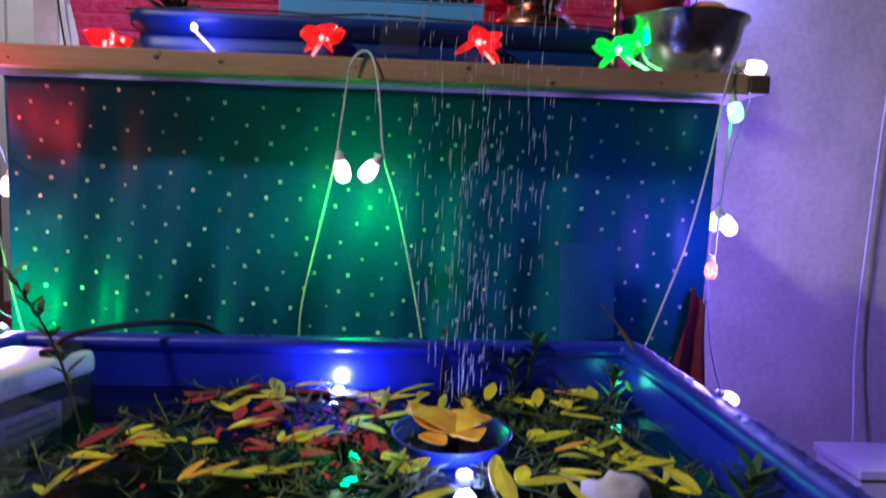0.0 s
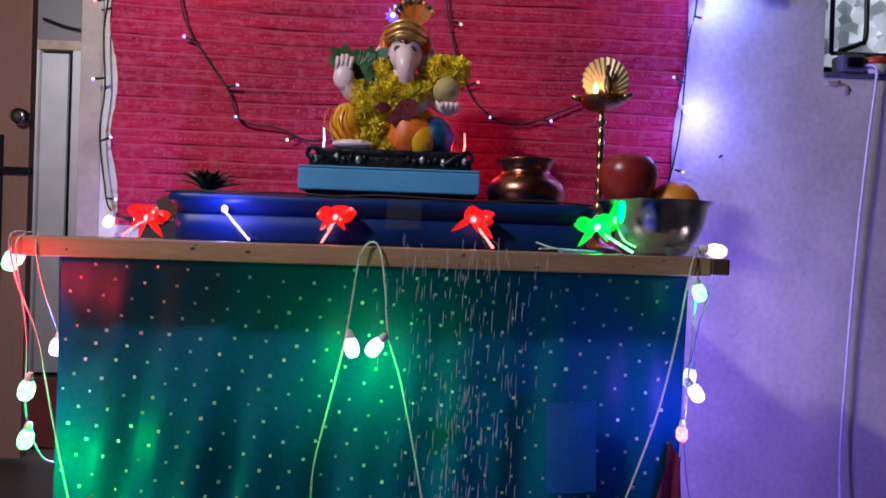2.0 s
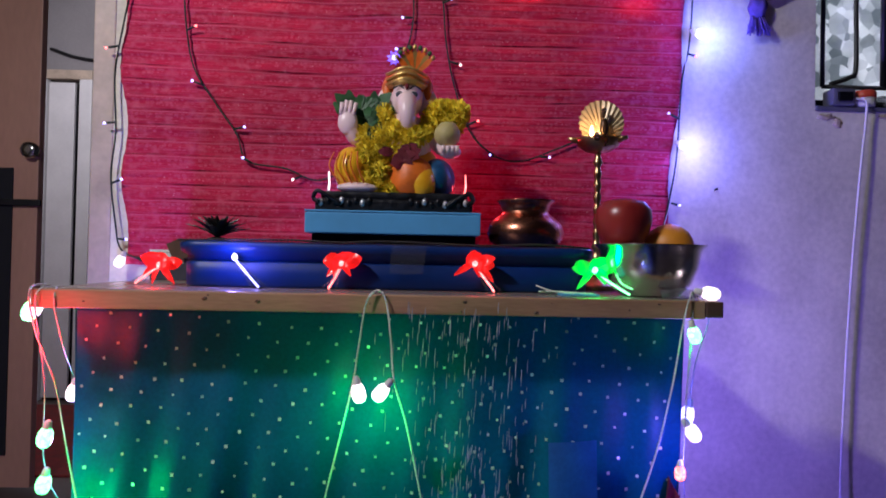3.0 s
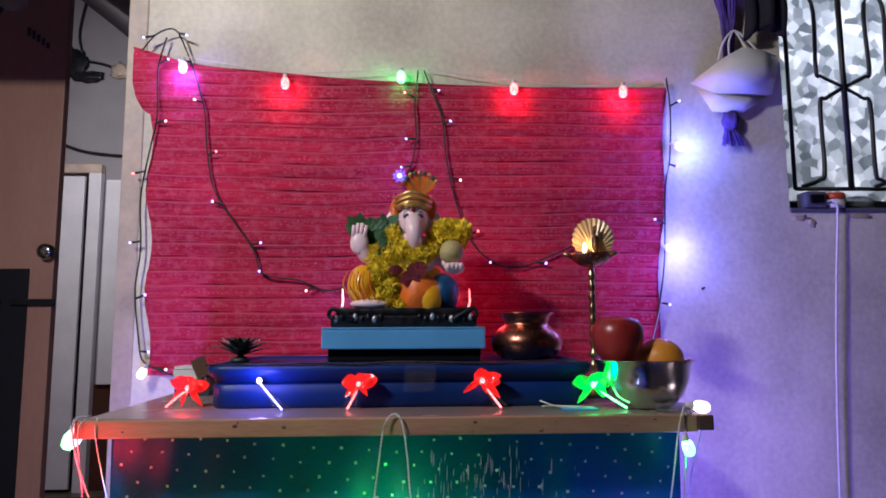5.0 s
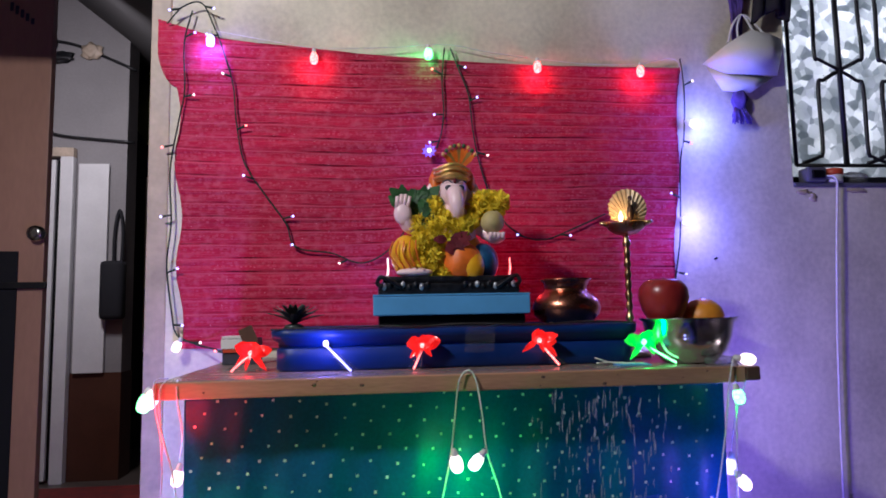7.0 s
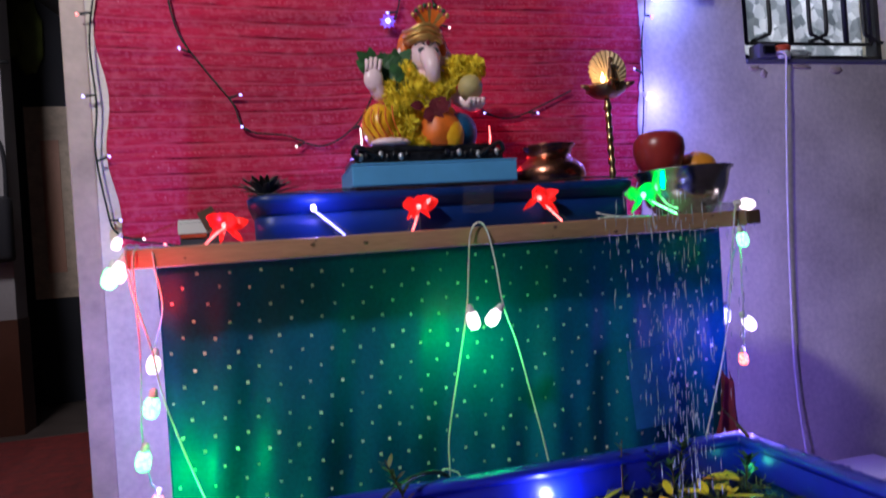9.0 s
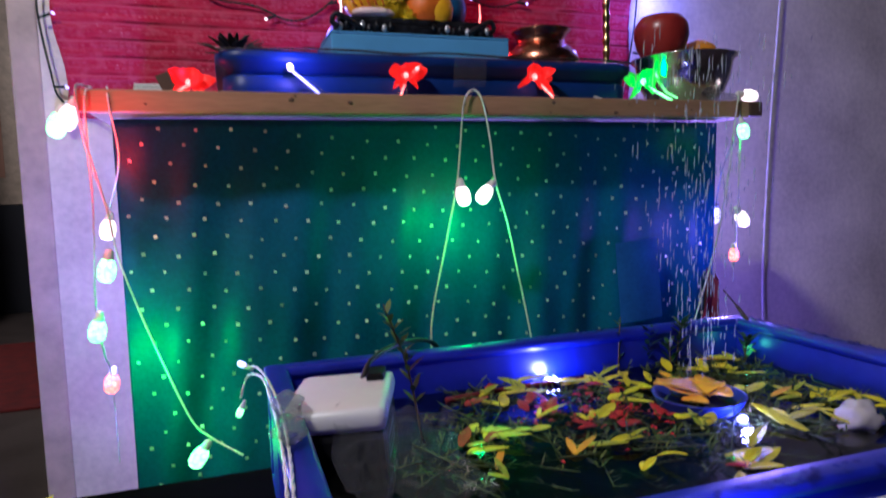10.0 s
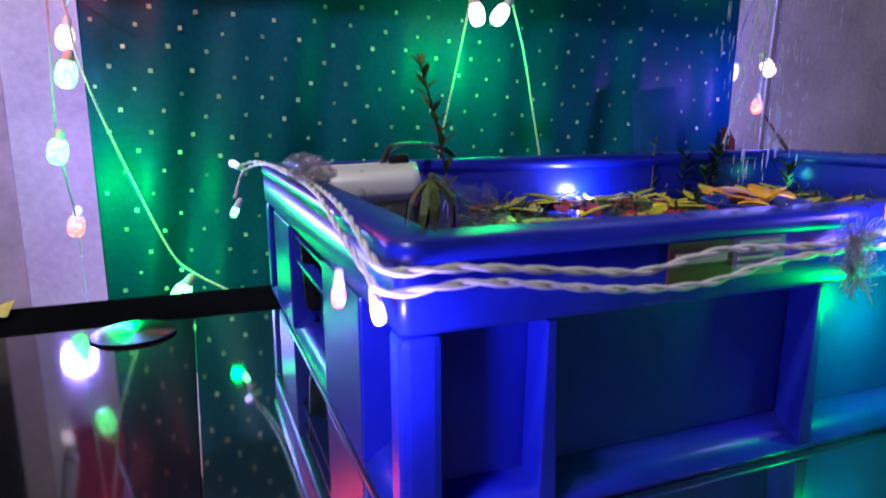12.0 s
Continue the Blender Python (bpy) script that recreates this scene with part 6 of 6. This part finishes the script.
def marigold(bm, c, r):
    c = Vector(c)
    add_blob(bm, c, (r * 0.72, r * 0.72, r * 0.72), 0.1, 30, sub=1)
    for k in range(210):
        z = 1 - 2 * (k + 0.5) / 210
        a = k * 2.399
        d = Vector((math.sqrt(1 - z * z) * math.cos(a), math.sqrt(1 - z * z) * math.sin(a), z))
        side = d.cross(Vector((rng.uniform(-1, 1), rng.uniform(-1, 1), rng.uniform(-1, 1)))).normalized() * r * 0.10
        p0, p1 = c + d * r * 0.6, c + d * r * rng.uniform(0.86, 1.10)
        bm.faces.new([bm.verts.new(q) for q in (p0 - side * 0.5, p0 + side * 0.5, p1 + side, p1 - side)])


gar = thing("marigold_garland", (0, 1.2, 1.08), "thick yellow marigold garland hung round the figure", "garland")
for a, b, n, r in (((668, 158), (684, 176), 3, 0.022), ((640, 205), (690, 200), 3, 0.027), ((640, 228), (690, 232), 3, 0.026), ((648, 252), (668, 262), 2, 0.027), ((640, 285), (690, 292), 3, 0.023), ((655, 302), (690, 305), 2, 0.022),
                   ((716, 202), (730, 208), 2, 0.025), ((752, 176), (748, 192), 2, 0.023), ((775, 152), (812, 150), 3, 0.027), ((770, 166), (812, 166), 3, 0.025)):
    for k in range(n):
        px, py = a[0] + (b[0] - a[0]) * k / max(1, n - 1), a[1] + (b[1] - a[1]) * k / max(1, n - 1)
        x, z = P(px + rng.uniform(-5, 5), py + rng.uniform(-5, 5))
        bm = bmesh.new()
        marigold(bm, (x, 1.236 + rng.uniform(-0.008, 0.010) + (0.03 if px > 750 else 0.012 if py < 180 else 0), z), r * rng.uniform(0.9, 1.1))
        part("flower", seat(bm), M["marigold"], gar)
bm = bmesh.new()
for k in range(16):
    c = Vector((0.012 + rng.uniform(-0.016, 0.016), 1.218, 1.163 + rng.uniform(-0.014, 0.014)))
    a = rng.uniform(0, 6.28)
    add_leaf(bm, c, c + Vector((0.03 * math.cos(a), -0.010, 0.022 * math.sin(a))), 0.020, 0.003, n=3, normal=(0, -1, 0))
single("red_flower", seat(bm), M["maroon"], "dark red hibiscus flower lying in the figure's lap", "flower")

# ---- copper pot, lamp, bowl of fruit ----
single("copper_pot", add_lathe(bmesh.new(), [(r * 1.09, z * 1.10) for r, z in ((0.030, 0.0), (0.050, 0.004), (0.064, 0.018), (0.068, 0.032), (0.064, 0.046), (0.052, 0.058), (0.043, 0.064), (0.041, 0.070), (0.046, 0.080), (0.052, 0.086), (0.0525, 0.088), (0.050, 0.0875), (0.038, 0.072), (0.036, 0.064), (0.050, 0.050), (0.060, 0.032), (0.030, 0.006), (0.001, 0.005))], (0.256, 1.298, TZ), 48), M["copper"], "dark polished copper water pot with a flared lip", "pot")
lampy = thing("oil_lamp", (0.390, 1.278, TT), "tall brass oil lamp with a peacock fan and lit wick", "oil lamp")
LX, LY = 0.390, 1.278
part("base", add_lathe(bmesh.new(), [(0.040, 0), (0.042, 0.004), (0.030, 0.012), (0.012, 0.020), (0.007, 0.026)], (LX, LY, TT), 32), M["brass"], lampy)
prof = [(0.006, 0.024)]
for k in range(10):
    z0 = 0.03 + 0.023 * k
    prof += [(0.0055, z0), (0.0075 + (0.0025 if k in (1, 2, 9) else 0), z0 + 0.006), (0.0075, z0 + 0.012), (0.0055, z0 + 0.018)]
part("stem", add_lathe(bmesh.new(), prof + [(0.006, 0.268)], (LX, LY, TT), 20), M["brass"], lampy, "turned brass stem")
part("dish", add_lathe(bmesh.new(), [(0.008, 0.262), (0.024, 0.266), (0.038, 0.276), (0.043, 0.286), (0.044, 0.288), (0.040, 0.286), (0.020, 0.274), (0.001, 0.272)], (LX, LY, TT), 36), M["brass"], lampy)
for k in range(5):
    a = radians(90 + 72 * k + 90)
    part("spout", add_tube(bmesh.new(), [(LX + 0.036 * math.cos(a), LY + 0.036 * math.sin(a), TT + 0.285), (LX + 0.058 * math.cos(a), LY + 0.058 * math.sin(a), TT + 0.289)], [0.008, 0.003], 6), M["brass"], lampy)
bm = bmesh.new()
n = 17
cz = TT + 0.315
for side in (-0.0012, 0.0012):
    c0 = bm.verts.new((LX + 0.006, LY + side * 2, cz - 0.022))
    ring = []
    for k in range(n * 2 + 1):
        a = radians(-40 + 260 * k / (n * 2))
        r = 0.042 + (0.003 if k % 2 else 0)
        ring.append(bm.verts.new((LX + 0.006 + r * math.cos(a), LY + side + (0.0025 if k % 2 else -0.001), cz + 0.006 + r * math.sin(a))))
    for k in range(n * 2):
        bm.faces.new((c0, ring[k], ring[k + 1]))
part("peacock_fan", bm, M["fan"], lampy, "thin ribbed golden tail fan")
bm = add_blob(bmesh.new(), (LX + 0.008, LY - 0.010, cz - 0.004), (0.008, 0.008, 0.018))
add_tube(bm, curve_pts([(LX + 0.008, LY - 0.012, cz + 0.006), (LX + 0.004, LY - 0.014, cz + 0.018), (LX + 0.008, LY - 0.015, cz + 0.026)], 4), 0.0035, 6)
add_blob(bm, (LX + 0.006, LY - 0.015, cz + 0.027), (0.005, 0.005, 0.005), sub=2)
part("peacock", bm, M["darkbronze"], lampy, "dark cast peacock")
part("wick_flame", add_lathe(bmesh.new(), [(0.0005, -0.008), (0.004, -0.004), (0.0045, 0.0), (0.003, 0.007), (0.0005, 0.014)], (LX - 0.018, LY - 0.02, TT + 0.298), 12), M["flame"], lampy, "small yellow flame")
lamp_point("flame_glow", (LX - 0.018, LY - 0.026, TT + 0.302), (1.0, 0.55, 0.2), 0.14, 0.005)

BX, BY = 0.428, 1.095
single("steel_bowl", add_lathe(bmesh.new(), [(0.040, 0.0), (0.048, 0.003), (0.066, 0.022), (0.076, 0.048), (0.081, 0.076), (0.088, 0.082), (0.0885, 0.0835), (0.080, 0.080), (0.074, 0.050), (0.062, 0.024), (0.044, 0.006), (0.001, 0.004)], (BX, BY, TT), 56), M["steel"], "shiny stainless steel bowl holding fruit", "bowl")
ap = thing("red_apple", (0.385, 1.10, TT), "dull red apple sitting in the steel bowl", "apple")
part("flesh", add_lathe(bmesh.new(), [(0.001, -0.040), (0.012, -0.044), (0.028, -0.036), (0.040, -0.014), (0.046, 0.010), (0.044, 0.028), (0.034, 0.041), (0.020, 0.045), (0.008, 0.040), (0.001, 0.033)], (0.386, 1.10, TT + 0.112), 32), M["apple"], ap)
part("stalk", add_tube(bmesh.new(), [(0.386, 1.10, TT + 0.142), (0.388, 1.10, TT + 0.160)], 0.0014, 5), M["stem"], ap)
og = thing("orange_fruit", (0.462, 1.10, TT), "ripe orange sitting in the steel bowl", "orange")
part("peel", add_blob(bmesh.new(), (0.464, 1.105, TT + 0.082), (0.040, 0.040, 0.037), 0.03), M["orange"], og)
part("stalk_end", add_blob(bmesh.new(), (0.464, 1.105, TT + 0.119), (0.003, 0.003, 0.0015), sub=1), M["stem"], og)

# ---- small things on the table ----
su = thing("dark_succulent", (-0.315, 1.24, TZ), "small dark pointed succulent at the tray's end", "plant")
bm = bmesh.new()
for k in range(30):
    a, e = k * 2.4, 0.25 + 0.9 * k / 30
    r = 0.062 * (1 - 0.35 * k / 30)
    add_leaf(bm, (-0.318, 1.245, TZ + 0.012), (-0.318 + r * math.cos(a) * math.cos(e), 1.245 + r * math.sin(a) * math.cos(e), TZ + 0.014 + r * math.sin(e)), 0.014, 0.003, n=3, cup=0.3)
thicken(part("leaves", bm, M["succulent"], su), 0.001)
part("root_pad", add_blob(bmesh.new(), (-0.318, 1.245, TZ + 0.006), (0.02, 0.02, 0.008), sub=2), M["succulent"], su)
bx = thing("small_carton", (-0.44, 1.36, TT), "small white and dark carton with a red flap", "box")
part("carton", boxed((-0.478, 1.34, TT), (-0.405, 1.40, TT + 0.055), 0.002), M["darkink"], bx)
part("white_side", boxed((-0.480, 1.338, TT + 0.034), (-0.412, 1.341, TT + 0.054)), M["whiteplastic"], bx)
part("white_top", boxed((-0.479, 1.339, TT + 0.055), (-0.43, 1.40, TT + 0.060), 0.001), M["whiteplastic"], bx)
part("red_flap", boxed((-0.476, 1.337, TT + 0.026), (-0.43, 1.3405, TT + 0.033)), M["redplastic"], bx)
single("dark_card", boxed((-0.004, -0.0015, 0), (0.026, 0.0015, 0.040), 0, Matrix.Translation((-0.425, 1.335, TT + 0.0365)) @ Matrix.Rotation(radians(-24), 4, "Y")), M["tablewood"], "dark card leaning on the carton", "card")
single("wire_stubs", add_tube(add_tube(bmesh.new(), curve_pts([(0.24, 1.08, TT + 0.014), (0.265, 1.07, TT + 0.006), (0.30, 1.065, TT + 0.003)]), 0.0014, 5), curve_pts([(0.245, 1.085, TT + 0.004), (0.27, 1.08, TT + 0.005), (0.33, 1.07, TT + 0.003)]), 0.0014, 5), M["cordwhite"], "two bare white wire ends lying on the table", "wire")
single("clear_wrapper", add_blob(bmesh.new(), (0.455, 1.025, TT + 0.008), (0.028, 0.014, 0.008), 0.6, 60), M["bag"], "crumpled clear wrapper on the table's corner", "wrapper")
for x, c in ((-0.130, "white"), (0.138, "red")):
    fr = thing("fibre_light", (x, 1.325, 1.10), "thin upright glowing light rod beside the figure", "light rod", "light rods")
    part("rod", add_tube(bmesh.new(), [(x, 1.325, 1.1025), (x + 0.002, 1.323, 1.118), (x + 0.001, 1.323, 1.142)], [0.0022, 0.002, 0.0012], 6), M["bulb_" + c], fr)
    part("foot", add_lathe(bmesh.new(), [(0.004, 0.0), (0.0035, 0.004)], (x, 1.325, 1.1015), 8), M["cordwhite"], fr)
wf = thing("flower_light", (-0.016, WALL_Y - 0.03, 1.435), "plastic star flower light, lit violet, on the red cloth", "flower light", "flower lights")
part("led_tip", add_blob(bmesh.new(), (-0.016, WALL_Y - 0.04, 1.435), (0.006, 0.006, 0.006), sub=2), M["bulb_violet"], wf)
bm = bmesh.new()
for k in range(9):
    a = 2 * math.pi * k / 9
    c = Vector((-0.016, WALL_Y - 0.03, 1.435))
    add_leaf(bm, c, c + Vector((math.cos(a) * 0.019, rng.uniform(-0.012, 0), math.sin(a) * 0.018)), 0.008, 0.002, n=3, normal=(0, -1, 0))
thicken(part("petals", bm, M["violetplastic"], wf), 0.0008)
single("blue_card", boxed((0.275, 1.050, TT), (0.335, 1.085, TT + 0.003), 0.0008), M["skyblue"], "small blue card lying flat on the table", "card")
